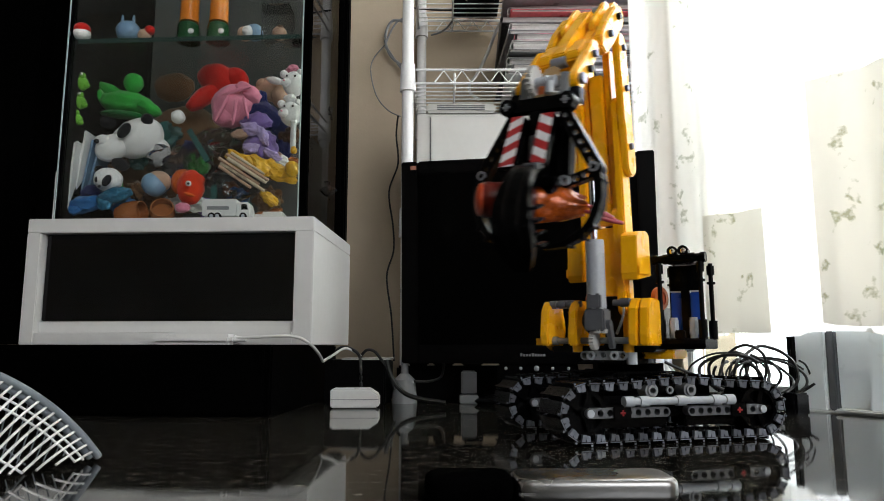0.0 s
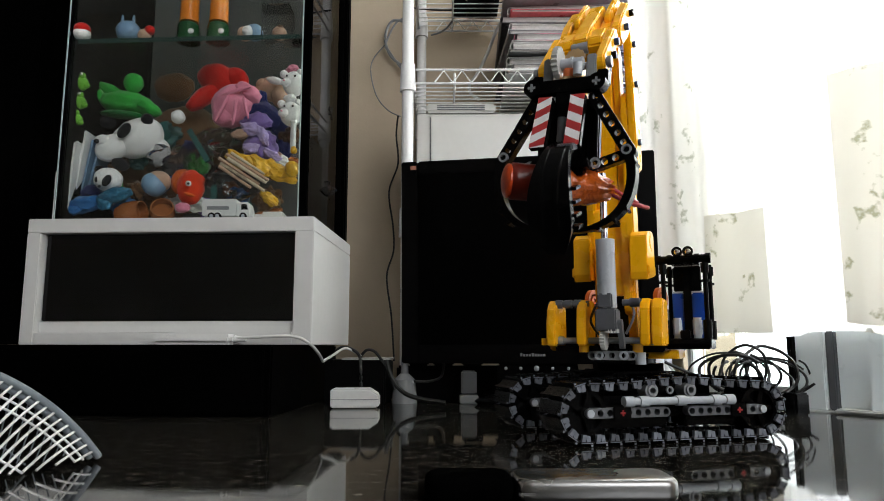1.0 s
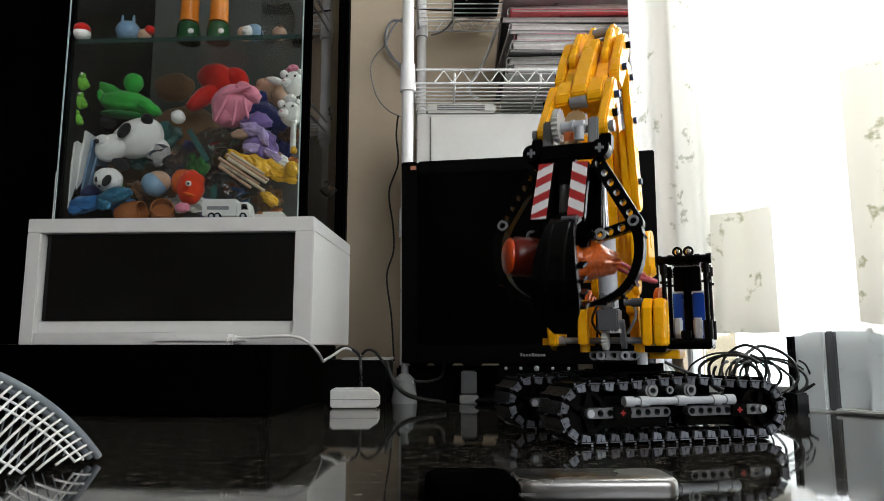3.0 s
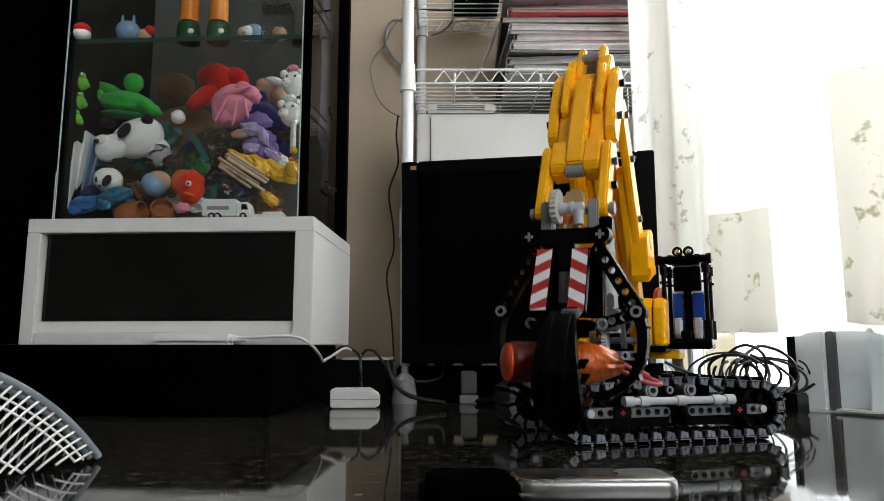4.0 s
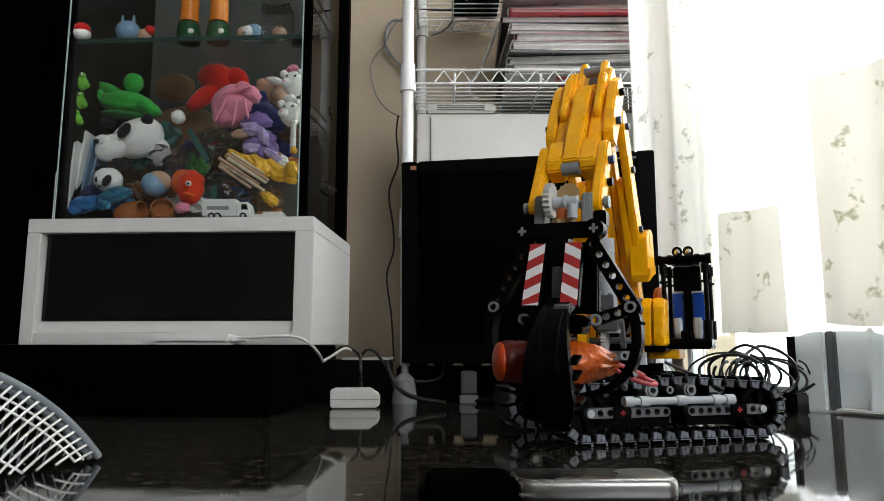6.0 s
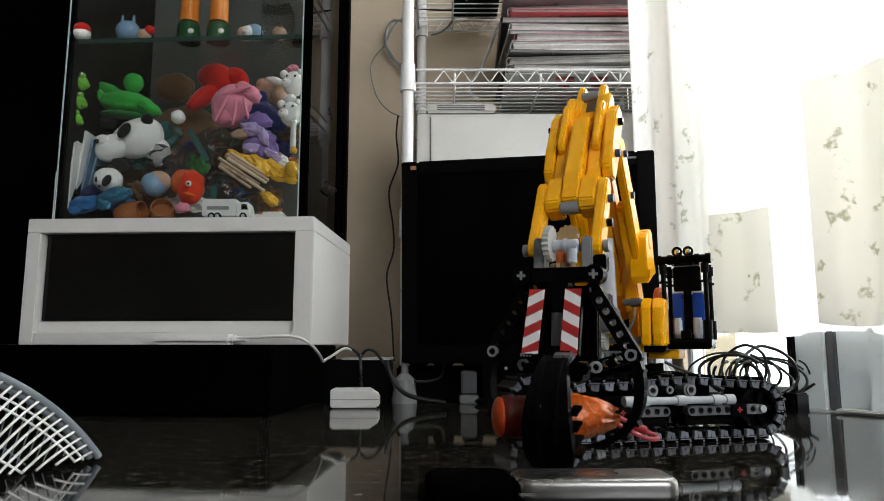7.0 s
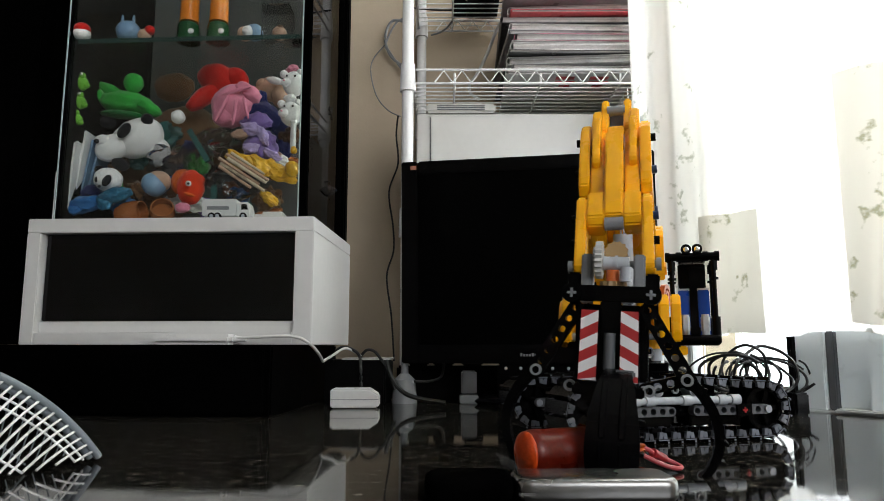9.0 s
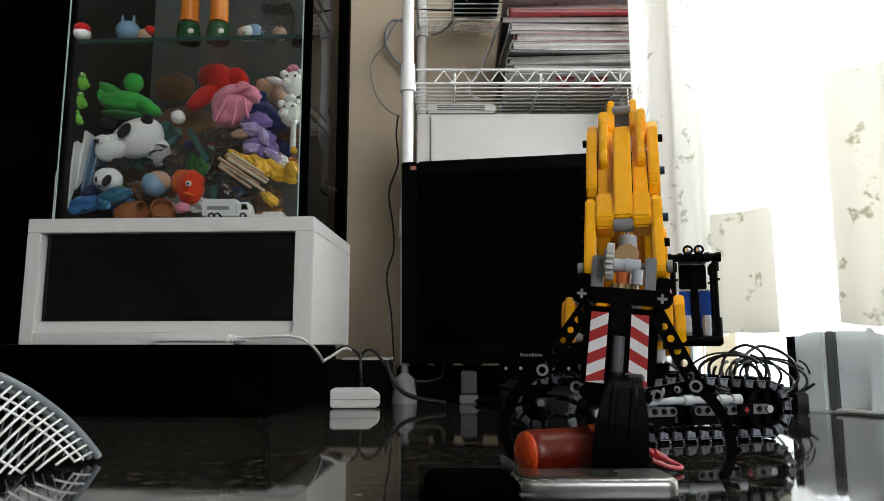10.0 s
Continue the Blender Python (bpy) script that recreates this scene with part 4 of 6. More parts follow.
# arm: z runs from the grapple pin to the tail, x is its outer face
bm = B()
box(bm, (-0.010, -0.006, 0.036), (-0.002, 0.006, 0.135))
arm = part("arm", bm, YELLOW, excavator, "yellow digger arm of plates and panels", bevel=0.001)
bm = B()
extrude_xz(bm, [(-0.001, 0.034), (0.0085, 0.036), (0.0105, 0.060), (0.0095, 0.117), (-0.001, 0.121)], -0.0062, 0.0062)
part("centre_panel", bm, YELLOW, arm, bevel=0.0012)
for s in (-1, 1):
    def plate(name, pts, y, w, m=YELLOW):
        bm = B()
        extrude_xz(bm, pts, s * y - w / 2, s * y + w / 2)
        part(name, bm, m, arm, bevel=0.0012)
    plate("tip_plate", capsule((-0.002, 0.0005), (0.001, 0.050), 0.0078, 0.0068), 0.0214, 0.0070)
    plate("tip_block", [(-0.010, 0.032), (0.004, 0.030), (0.0085, 0.035), (0.0075, 0.058), (-0.002, 0.060), (-0.010, 0.058)], 0.0118, 0.0118)
    plate("side_strip", [(-0.012, 0.044), (0.0005, 0.044), (0.003, 0.090), (0.0, 0.128), (-0.012, 0.128)], 0.0118, 0.0100)
    plate("root_plate", [(-0.013, 0.068), (-0.004, 0.064), (0.003, 0.070), (0.0062, 0.090), (0.0062, 0.122), (0.001, 0.134), (-0.008, 0.135), (-0.014, 0.126), (-0.015, 0.090)], 0.0212, 0.0076)
    plate("inner_plate", capsule((0.003, 0.092), (0.003, 0.129), 0.0068), 0.0128, 0.0056)
    plate("shoulder", capsule((-0.002, 0.118), (-0.006, 0.147), 0.0068), 0.0138, 0.0070)
    plate("prong", capsule((-0.007, 0.136), (-0.009, 0.164), 0.0060), 0.0084, 0.0056)
    for z, x, m in ((0.118, -0.002, BLACK), (0.087, -0.004, NAVY if s > 0 else BLACK), (0.040, 0.0, NAVY if s > 0 else BLACK), (0.022, -0.004, BLACK)):
        bm = B()
        rod(bm, (x, s * 0.0249, z), (x, s * 0.0285, z), 0.0029)
        part("pin", bm, m, arm, smooth=True)
for z, y, m, r in ((0.154, 0.0066, GREY, 0.0040), (0.033, 0.0062, GREY, 0.0046), (0.0, 0.0272, GREY, 0.0026)):
    bm = B()
    x = -0.004 if z > 0.1 else 0.002 if z > 0.01 else -0.001
    rod(bm, (x, -y, z), (x, y, z), r)
    if z == 0.0:
        for s in (-1, 1):
            rod(bm, (x, s * 0.0258, z), (x, s * 0.0290, z), 0.0042)
    part("pivot_pin", bm, m, arm, "grey pivot pin", smooth=True)
bm = B()
box(bm, (-0.017, -0.006, 0.140), (-0.0125, 0.006, 0.162))
part("rod_end", bm, DARKGREY, arm, bevel=0.001)

# grapple: hangs from the arm's pin; x is its outer face
bm = B()
box(bm, (0.004, -0.0064, -0.088), (0.017, 0.0064, -0.024))
box(bm, (-0.004, -0.0225, -0.073), (0.003, 0.0225, -0.026))
box(bm, (0.000, -0.016, -0.086), (0.019, 0.016, -0.074))
grapple = part("grapple", bm, BLACK, excavator, "black grapple with striped panels", bevel=0.001)
bm = B()
gear(bm, (0.006, -0.0085, 0.002), (0, 1, 0), 0.0120, 0.0042, teeth=20)
gear(bm, (0.006, -0.0112, 0.002), (0, 1, 0), 0.0085, 0.0020, teeth=20)
part("bevel_gear", bm, GEARWHITE, grapple, "pale bevel gear")
for c, ax, r in (((-0.003, 0.001, 0.0080), (1, 0, 0.3), 0.0078), ((0.006, 0.0005, -0.0135), (0, 0, 1), 0.0085)):
    bm = B()
    gear(bm, c, ax, r, 0.0034, teeth=12)
    part("tan_gear", bm, TAN, grapple, "tan bevel gear")
bm = B()
rod(bm, (0.006, -0.006, 0.0), (0.006, 0.010, 0.0), 0.0044)
rod(bm, (0.006, 0.001, 0.0), (0.006, 0.003, 0.0), 0.0052)
part("sleeve", bm, LIGHTGREY, grapple, smooth=True)
bm = B()
rod(bm, (0.007, 0.0, -0.012), (0.007, 0.0, -0.0045), 0.0042)
part("bushing", bm, ORANGEPL, grapple, "orange bushing", smooth=True)
for s in (-1, 1):
    bm = B()
    extrude_xz(bm, [(-0.006, -0.018), (0.008, -0.018), (0.007, 0.006), (-0.004, 0.006)], s * 0.0160 - 0.0036, s * 0.0160 + 0.0036)
    part("hanger", bm, GREY, grapple, bevel=0.001)
    bm = B()
    box(bm, (-0.004, s * 0.0240 - 0.0042, -0.017), (0.006, s * 0.0240 + 0.0042, -0.006))
    part("block", bm, BLACK, grapple, bevel=0.001)
bm = B()
rod(bm, (0.014, 0.0085, -0.012), (0.014, 0.0085, -0.003), 0.0034)
part("spacer", bm, LIGHTGREY, grapple, smooth=True)
bm = B()
box(bm, (0.0085, -0.0236, -0.0245), (0.0175, 0.0236, -0.0150))
for s in (-1, 1):
    rod(bm, (0.0085, s * 0.0236, -0.0200), (0.0195, s * 0.0236, -0.0200), 0.0062, seg=20)
bar = part("crossbar", bm, BLACK, grapple, smooth=True)
for s in (-1, 1):
    bm = B()
    for a, b in ((0.0028, 0.0008), (0.0008, 0.0028)):
        box(bm, (0.0195, s * 0.0236 - a, -0.0200 - b), (0.0203, s * 0.0236 + a, -0.0200 + b))
    part("axle_cross", bm, GREY, bar)


def shear(bm, k):
    for v in bm.verts:
        v.co.x += -v.co.z * k
        v.co.y *= 1 + 0.04 * (-v.co.z - 0.03) / 0.045


def stripe_panel(s):
    """A slanted flat panel with diagonal red and white warning stripes."""
    a, b, z0, z1 = 0.0066, 0.0168, -0.0725, -0.0305
    bm = B()
    box(bm, (0.013, min(s * a, s * b) - 0.0006, z0), (0.0185, max(s * a, s * b) + 0.0006, z1))
    shear(bm, 0.10)
    p = part("striped_panel", bm, BLACK, grapple, bevel=0.0006)
    w, n, up = b - a, 7, 0.0060
    step = (z1 - z0) / 6.3
    for k in range(-1, n + 1):
        poly = [(a, z1 - k * step), (b, z1 - k * step - up * 0.9), (b, z1 - (k + 1) * step - up * 0.9), (a, z1 - (k + 1) * step)]
        clip = []
        for (y, z) in poly:
            clip.append((y, max(z0, min(z1, z))))
        if abs(clip[0][1] - clip[3][1]) + abs(clip[1][1] - clip[2][1]) < 0.0006:
            continue
        bm = B()
        vs = [bm.verts.new((x, s * y, z)) for x in (0.0186, 0.0189) for y, z in clip]
        for q in ((0, 1, 2, 3), (7, 6, 5, 4), (0, 4, 5, 1), (1, 5, 6, 2), (2, 6, 7, 3), (3, 7, 4, 0)):
            bm.faces.new([vs[i] for i in q])
        bmesh.ops.dissolve_degenerate(bm, dist=1e-6, edges=bm.edges)
        shear(bm, 0.10)
        part("stripe", bm, STICKERRED if k % 2 else STICKERWHITE, p)
    return p


panel_left, panel_right = stripe_panel(-1), stripe_panel(1)
bm = B()
rod(bm, (0.0185, 0, -0.066), (0.0175, 0, -0.044), 0.0036, seg=18)
part("centre_tube", bm, DARKGREY, grapple, "grey tube between the panels", smooth=True)
bm = B()
box(bm, (0.012, -0.021, -0.0815), (0.024, 0.021, -0.0755))
part("lower_bar", bm, BLACK, grapple, bevel=0.001)
PIN = (0.010, 0.0448, -0.0690)
for s in (-1, 1):
    # pierced side beam from the crossbar out to the claw's pin
    d = Vector((s * 0.0455 - s * 0.0215, 0, -0.0690 + 0.0290))
    m = Matrix.Translation((0.0100, s * 0.0215, -0.0290)) @ Matrix(((0, 1, 0, 0), (d.normalized().x, 0, -d.normalized().z, 0), (d.normalized().z, 0, d.normalized().x, 0), (0, 0, 0, 1)))
    bm = B()
    beam(bm, 7, m, thick=0.0076, ri=0.0022, ro=0.0047)
    part("side_beam", bm, BLACK, grapple, "black pierced side beam")
    bm = B()
    m2 = Matrix.Translation((0.004, s * 0.0205, -0.0770)) @ Matrix.Rotation(math.atan2(0.008, s * 0.025), 4, "X") @ Matrix.Rotation(math.pi / 2 * s, 4, "Z")
    beam(bm, 4, m2, thick=0.0076)
    part("lower_beam", bm, BLACK, grapple)
    for y, z in ((PIN[1], PIN[2]), (0.0235, -0.0770)):
        bm = B()
        ringmesh(bm, (0.0150, s * y, z), (1, 0, 0), 0.0036, 0.0022, 0.0030)
        part("pin", bm, GREY, grapple, "grey hollow pin", smooth=True)
    bm = B()
    box(bm, (-0.006, s * 0.018 - 0.004, -0.072), (0.006, s * 0.018 + 0.004, -0.030))
    part("inner_column", bm, BLACK, grapple, bevel=0.001)


def flowing(rows, per=4):
    """Rows of numbers joined by a smooth curve, with in-between rows added."""
    out = []
    for i in range(len(rows) - 1):
        a, b, c, d = rows[max(i - 1, 0)], rows[i], rows[i + 1], rows[min(i + 2, len(rows) - 1)]
        for k in range(per):
            u = k / per
            out.append(tuple(0.5 * (2 * q + (r - p) * u + (2 * p - 5 * q + 4 * r - s) * u * u + (3 * q - p - 3 * r + s) * u ** 3) for p, q, r, s in zip(a, b, c, d)))
    return out + [tuple(rows[-1])]


def side_claw(s):
    """A curved tapering finger with ribs; origin at its pin."""
    bm = B()
    pts = [(0.0, 0.0), (0.0090, -0.0055), (0.0185, -0.0160), (0.0240, -0.0290), (0.0240, -0.0410), (0.0195, -0.0530), (0.0095, -0.0665)]
    wid = [0.0036, 0.0032, 0.0029, 0.0028, 0.0025, 0.0020, 0.0005]
    prev = None
    fine = flowing([(*p, w) for p, w in zip(pts, wid)])
    for i, (y, z, w) in enumerate(fine):
        a = Vector(fine[max(i - 1, 0)][:2])
        b = Vector(fine[min(i + 1, len(fine) - 1)][:2])
        t = (b - a).normalized()
        n = Vector((-t.y, t.x))
        row = []
        for x in (-0.008, 0.008):
            for k in (1, -1):
                row.append(bm.verts.new((x * 0.75 * (1 - 0.015 * i), s * (y + n.x * w * k), z + n.y * w * k)))
        if prev:
            for u, v in ((0, 1), (1, 3), (3, 2), (2, 0)):
                bm.faces.new((prev[u], prev[v], row[v], row[u]))
        else:
            bm.faces.new((row[0], row[1], row[3], row[2]))
        prev = row
    bm.faces.new((prev[0], prev[1], prev[3], prev[2]))
    c = part("side_claw", bm, BLACK, excavator, "curved black claw", bevel=0.0012)
    for i in range(1, 6):
        y, z = pts[i]
        bm = B()
        box(bm, (-0.0064, -0.0010, -0.0034), (0.0064, 0.0010, 0.0034), Matrix.Translation((0, s * (y + 0.002), z)) @ Matrix.Rotation(s * (-0.5 + 0.55 * i), 4, "X"))
        part("rib", bm, BLACK, c, bevel=0.0004)
    return c


claw_left, claw_right = side_claw(-1), side_claw(1)


def front_claw():
    bm = B()
    pts = [(0.0, 0.006), (0.018, 0.003), (0.033, -0.009), (0.041, -0.025), (0.040, -0.044), (0.032, -0.0605)]
    prev = None
    fine = flowing([(*p, w) for p, w in zip(pts, (0.0065, 0.0085, 0.0118, 0.0142, 0.0138, 0.0058))])
    for i, (x, z, w) in enumerate(fine):
        a, b = Vector(fine[max(i - 1, 0)][:2]), Vector(fine[min(i + 1, len(fine) - 1)][:2])
        t = (b - a).normalized()
        n = Vector((-t.y, t.x)) * 0.0035
        row = [bm.verts.new((x + n.x * k, y + 0.006, z + n.y * k)) for y in (-w, w) for k in (1, -1)]
        if prev:
            for u, v in ((0, 1), (1, 3), (3, 2), (2, 0)):
                bm.faces.new((prev[u], prev[v], row[v], row[u]))
        else:
            bm.faces.new((row[0], row[1], row[3], row[2]))
        prev = row
    bm.faces.new((prev[0], prev[1], prev[3], prev[2]))
    c = part("front_claw", bm, BLACK, excavator, "broad black front claw", bevel=0.0012)
    for y in (0.0005, 0.0110):
        bm = B()
        tube(bm, [(x + 0.003, y, z + 0.001) for x, z in pts[:5]], 0.0022, seg=6)
        part("ridge", bm, BLACK, c, smooth=True)
    bm = B()
    box(bm, (0.002, 0.004, 0.004), (0.016, 0.016, 0.0085))
    part("link", bm, DARKGREY, c, bevel=0.001)
    for i in range(4):
        bm = B()
        x = (0.0365, 0.0385, 0.0385, 0.036)[i]
        box(bm, (x - 0.012, 0.0170, -0.020 - 0.0085 * i), (x, 0.0225, -0.0178 - 0.0085 * i))
        part("tooth", bm, BLACK, c, bevel=0.0004)
    return c


claw_front = front_claw()


# ---- wrapped roll in the grapple ----
def wrapped_roll():
    t = tagged(empty("wrapped_roll"), "orange cellophane-wrapped roll with a looped red cord", "wrapped roll")
    R, n, seg = 0.0130, 22, 26
    bm = B()
    rows = []
    for i in range(n + 1):
        y = -0.037 + 0.052 * i / n
        r = R * (1 - 0.10 * (i == 0)) * (1 + 0.03 * noise.noise(Vector((y * 90, 0, 1))))
        rows.append([bm.verts.new((math.cos(2 * math.pi * k / seg) * r * (1 + 0.06 * noise.noise(Vector((k * 0.9, y * 120, 3)))), y, math.sin(2 * math.pi * k / seg) * r * (1 + 0.06 * noise.noise(Vector((k * 0.9, y * 120, 7)))))) for k in range(seg)])
    for a, b in zip(rows, rows[1:]):
        for k in range(seg):
            bm.faces.new((a[k], a[(k + 1) % seg], b[(k + 1) % seg], b[k]))
    c = bm.verts.new((0, -0.0385, 0))
    for k in range(seg):
        bm.faces.new((rows[0][(k + 1) % seg], rows[0][k], c))
    cap = B()
    ball(cap, (0, -0.0375, 0), 0.0122, (1, 0.35, 1), seg=22)
    part("end_cap", cap, ROLLCAP, t, "bright orange end", smooth=True)
    part("body", bm, ROLLFOIL, t, "orange cellophane body, darkened for the claws' shade", smooth=True)
    bm = B()
    rows = []
    for i in range(15):
        u = i / 14
        y = 0.0010 + 0.0355 * u
        r = R * (1.10 - 0.62 * u ** 2.6)
        rows.append([bm.verts.new((math.cos(2 * math.pi * k / 36) * r * (1 + 0.09 * u * math.sin(k * 1.05 + 5 * u) + 0.16 * noise.noise(Vector((k * 0.4, u * 6, 2)))), y + 0.003 * u * math.sin(k * 1.3),
                                   math.sin(2 * math.pi * k / 36) * r * (1 + 0.09 * u * math.sin(k * 1.05 + 5 * u) + 0.16 * noise.noise(Vector((k * 0.4, u * 6, 5)))))) for k in range(36)])
    for a, b in zip(rows, rows[1:]):
        for k in range(36):
            bm.faces.new((a[k], a[(k + 1) % 36], b[(k + 1) % 36], b[k]))
    bm.faces.new(rows[-1])
    part("foil_end", bm, ROLLGOLD, t, "crumpled gold-orange foil end", smooth=True)
    bm = B()
    tube(bm, [(0.0, 0.036, 0.002), (0.002, 0.044, -0.002), (-0.001, 0.055, -0.0070), (0.004, 0.063, -0.0112), (0.009, 0.062, -0.0122), (0.011, 0.056, -0.0120), (0.008, 0.048, -0.0095), (0.002, 0.036, -0.003)], 0.0014, seg=8)
    part("cord", bm, CORDRED, t, "looped red cord", smooth=True)
    bm = B()
    rod(bm, (0.001, 0.048, -0.004), (-0.001, 0.058, -0.0085), 0.0028, seg=12)
    part("cord_plug", bm, REDPL, t, "red plug", smooth=True)
    return t


roll = wrapped_roll()


# ---- things on the table ----
def phone():
    t = tagged(empty("handset", pose(0.0535, 0.346, 0.0, 0, 0, 1.0)), "slim silver and black handset lying on the granite", "handset")
    bm = B()
    slab(bm, -0.0190, 0.0590, -0.0165, 0.0165, 0.0012, 0.0122, 0.0075, 0.0032)
    part("steel_shell", bm, STEEL, t, "brushed silver shell", smooth=True)
    bm = B()
    slab(bm, -0.0620, -0.0192, -0.0175, 0.0180, 0.0010, 0.0126, 0.0105, 0.0042)
    part("black_end", bm, POSTBLACK, t, "black plastic end", smooth=True)
    bm = B()
    box(bm, (-0.0180, -0.0168, 0.0050), (-0.0100, -0.0162, 0.0062))
    part("side_key", bm, STEEL, t)
    bm = B()
    box(bm, (-0.058, -0.015, 0.0), (0.057, 0.015, 0.0011))
    part("base", bm, BLACKMATT, t)


phone()


def adapter():
    t = tagged(empty("power_adapter", pose(-0.105, 0.845, 0.0, 0, 0, 2)), "white plastic power adapter lying on the table", "power adapter")
    bm = B()
    extrude_xz(bm, [(-0.029, 0.001), (0.027, 0.001), (0.029, 0.004), (0.029, 0.016), (0.017, 0.0235), (-0.028, 0.0235), (-0.029, 0.021)], -0.016, 0.016)
    part("body", bm, WHITEPL, t, smooth=True, bevel=0.0018)
    bm = B()
    box(bm, (-0.0285, -0.0166, 0.0105), (0.0285, -0.0161, 0.0112))
    part("seam", bm, GREY, t)
    t = tagged(empty("charger", CAB @ pose(-0.121, -0.0145, 0.0757, 0, 0, 0)), "white charger brick lying on the low black cabinet", "charger")
    bm = B()
    box(bm, (-0.048, -0.012, 0.0), (0.040, 0.012, 0.0115))
    part("body", bm, WHITEPL, t, smooth=True, bevel=0.004)
    bm = B()
    rod(bm, (0.040, 0, 0.006), (0.053, 0, 0.0055), 0.004, 0.0024)
    part("strain_relief", bm, WHITEPL, t, smooth=True)


adapter()


def cable(pts, r, m, label):
    bm = B()
    tube(bm, pts, r, seg=8)
    return tagged(part("cable", bm, m, None, smooth=True), label, "cable")


cable([(-0.2329, 0.7480, 0.0817), (-0.1928, 0.7470, 0.0841), (-0.1608, 0.7470, 0.0841), (-0.1444, 0.7520, 0.0762), (-0.1384, 0.7750, 0.0650), (-0.1398, 0.8100, 0.0561)], 0.0017, CABLEWHITE, "thin white charger cable over the cabinet edge")
cable([(-0.1456, 0.8400, 0.0554), (-0.1366, 0.8600, 0.0626), (-0.1255, 0.8800, 0.0709), (-0.1180, 0.9000, 0.0686), (-0.1073, 0.9100, 0.0612)], 0.0017, CABLEWHITE, "white lead curling on the black box")
cable([(-0.1387, 0.9000, 0.0679), (-0.1314, 0.9000, 0.0723), (-0.1195, 0.9000, 0.0708), (-0.1077, 0.8950, 0.0621), (-0.1037, 0.8820, 0.0445), (-0.1030, 0.8800, 0.0199), (-0.1007, 0.8620, 0.0059)], 0.0020, CABLEBLACK, "black lead hanging down the front of the black box")
cable([(-0.1093, 0.9150, 0.0589), (-0.0999, 0.9100, 0.0686), (-0.0885, 0.9000, 0.0672), (-0.0776, 0.8950, 0.0549), (-0.0683, 0.8900, 0.0407), (-0.0601, 0.8800, 0.0199)], 0.0020, CABLEBLACK, "black lead arching off the black box")
cable([(-0.0832, 1.2400, 0.5058), (-0.0868, 1.2500, 0.4703), (-0.0837, 1.2600, 0.4180), (-0.1011, 1.2700, 0.3654), (-0.0929, 1.2700, 0.2999), (-0.0913, 1.2700, 0.2514), (-0.1027, 1.2600, 0.2024), (-0.0928, 1.2500, 0.1288), (-0.0855, 1.2300, 0.0478)], 0.0017, CABLEBLACK, "black cable hanging down the wall")
cable([(-0.1140, 1.2800, 0.6649), (-0.1365, 1.2850, 0.6377), (-0.1406, 1.2850, 0.6083), (-0.1288, 1.2850, 0.5618), (-0.1059, 1.2800, 0.5311), (-0.0796, 1.2500, 0.5081)], 0.0012, GREY, "thin grey cable curving down the wall beside the rack")
cable([(-0.0764, 1.2800, 0.7146), (-0.0970, 1.2840, 0.7190), (-0.1093, 1.2850, 0.7028), (-0.1123, 1.2850, 0.6731), (-0.1007, 1.2840, 0.6431), (-0.0757, 1.2800, 0.6203)], 0.0028, GREY, "grey cable looped behind the rack post")
cable([(-0.0765, 1.2800, 0.7218), (-0.0913, 1.2840, 0.7142), (-0.1057, 1.2850, 0.6885), (-0.1122, 1.2850, 0.6648), (-0.1053, 1.2840, 0.6549), (-0.0756, 1.2800, 0.6086)], 0.0020, GREY, "grey cable looped on the wall beside the rack")
cable([(0.1516, 1.1000, 0.6760), (0.1193, 1.1200, 0.6586), (0.0976, 1.1600, 0.6363), (0.0844, 1.1800, 0.6078), (0.0661, 1.1900, 0.5710), (0.0505, 1.1900, 0.5472), (0.0529, 1.2000, 0.5349), (0.0684, 1.2000, 0.5230)], 0.0030, CABLEWHITE, "white cable hanging through the wire rack")
cable([(-0.0557, 1.2400, 0.7224), (0.0065, 1.2300, 0.7126), (0.0709, 1.2200, 0.7142), (0.1248, 1.2200, 0.7257)], 0.0018, CABLEBLACK, "black cable lying along the upper wire shelf")
cable([(0.0279, 1.2200, 0.7051), (0.0173, 1.2300, 0.6873), (0.0011, 1.2500, 0.6799), (-0.0210, 1.2600, 0.6766)], 0.0020, GREY, "grey lead from the adapter on the wire shelf")
cable([(-0.0691, 0.8620, 0.0556), (-0.0609, 0.8500, 0.0340), (-0.0465, 0.8420, 0.0182), (-0.0258, 0.8380, 0.0111), (0.0041, 0.8350, 0.0067)], 0.0028, CABLEBLACK, "black cable lying on the granite")
cable([(-0.0359, 0.9000, 0.0288), (-0.0178, 0.9100, 0.0283), (-0.0015, 0.9200, 0.0336), (0.0030, 0.9300, 0.0504)], 0.0018, CABLEBLACK, "thin black cable behind the monitor")
_cab = random.Random(4)
for k in range(11):
    a = _cab.uniform(0, 6.28)
    cx, cy, cz = _cab.uniform(0.315, 0.372), _cab.uniform(0.755, 0.80), _cab.uniform(0.030, 0.048)
    rx, rz = _cab.uniform(0.018, 0.046), _cab.uniform(0.016, 0.036)
    pts = []
    for i in range(15):
        q = a + 2 * math.pi * _cab.uniform(0.98, 1.02) * 1.1 * i / 14
        pts.append((cx + rx * math.cos(q) + 0.0012 * i, cy + 0.012 * math.sin(q * 1.7 + k), max(0.004, cz + rz * math.sin(q))))
    cable(pts, _cab.choice((0.0011, 0.0015, 0.0018)), CABLEBLACK, "coiled black cable in front of the window")
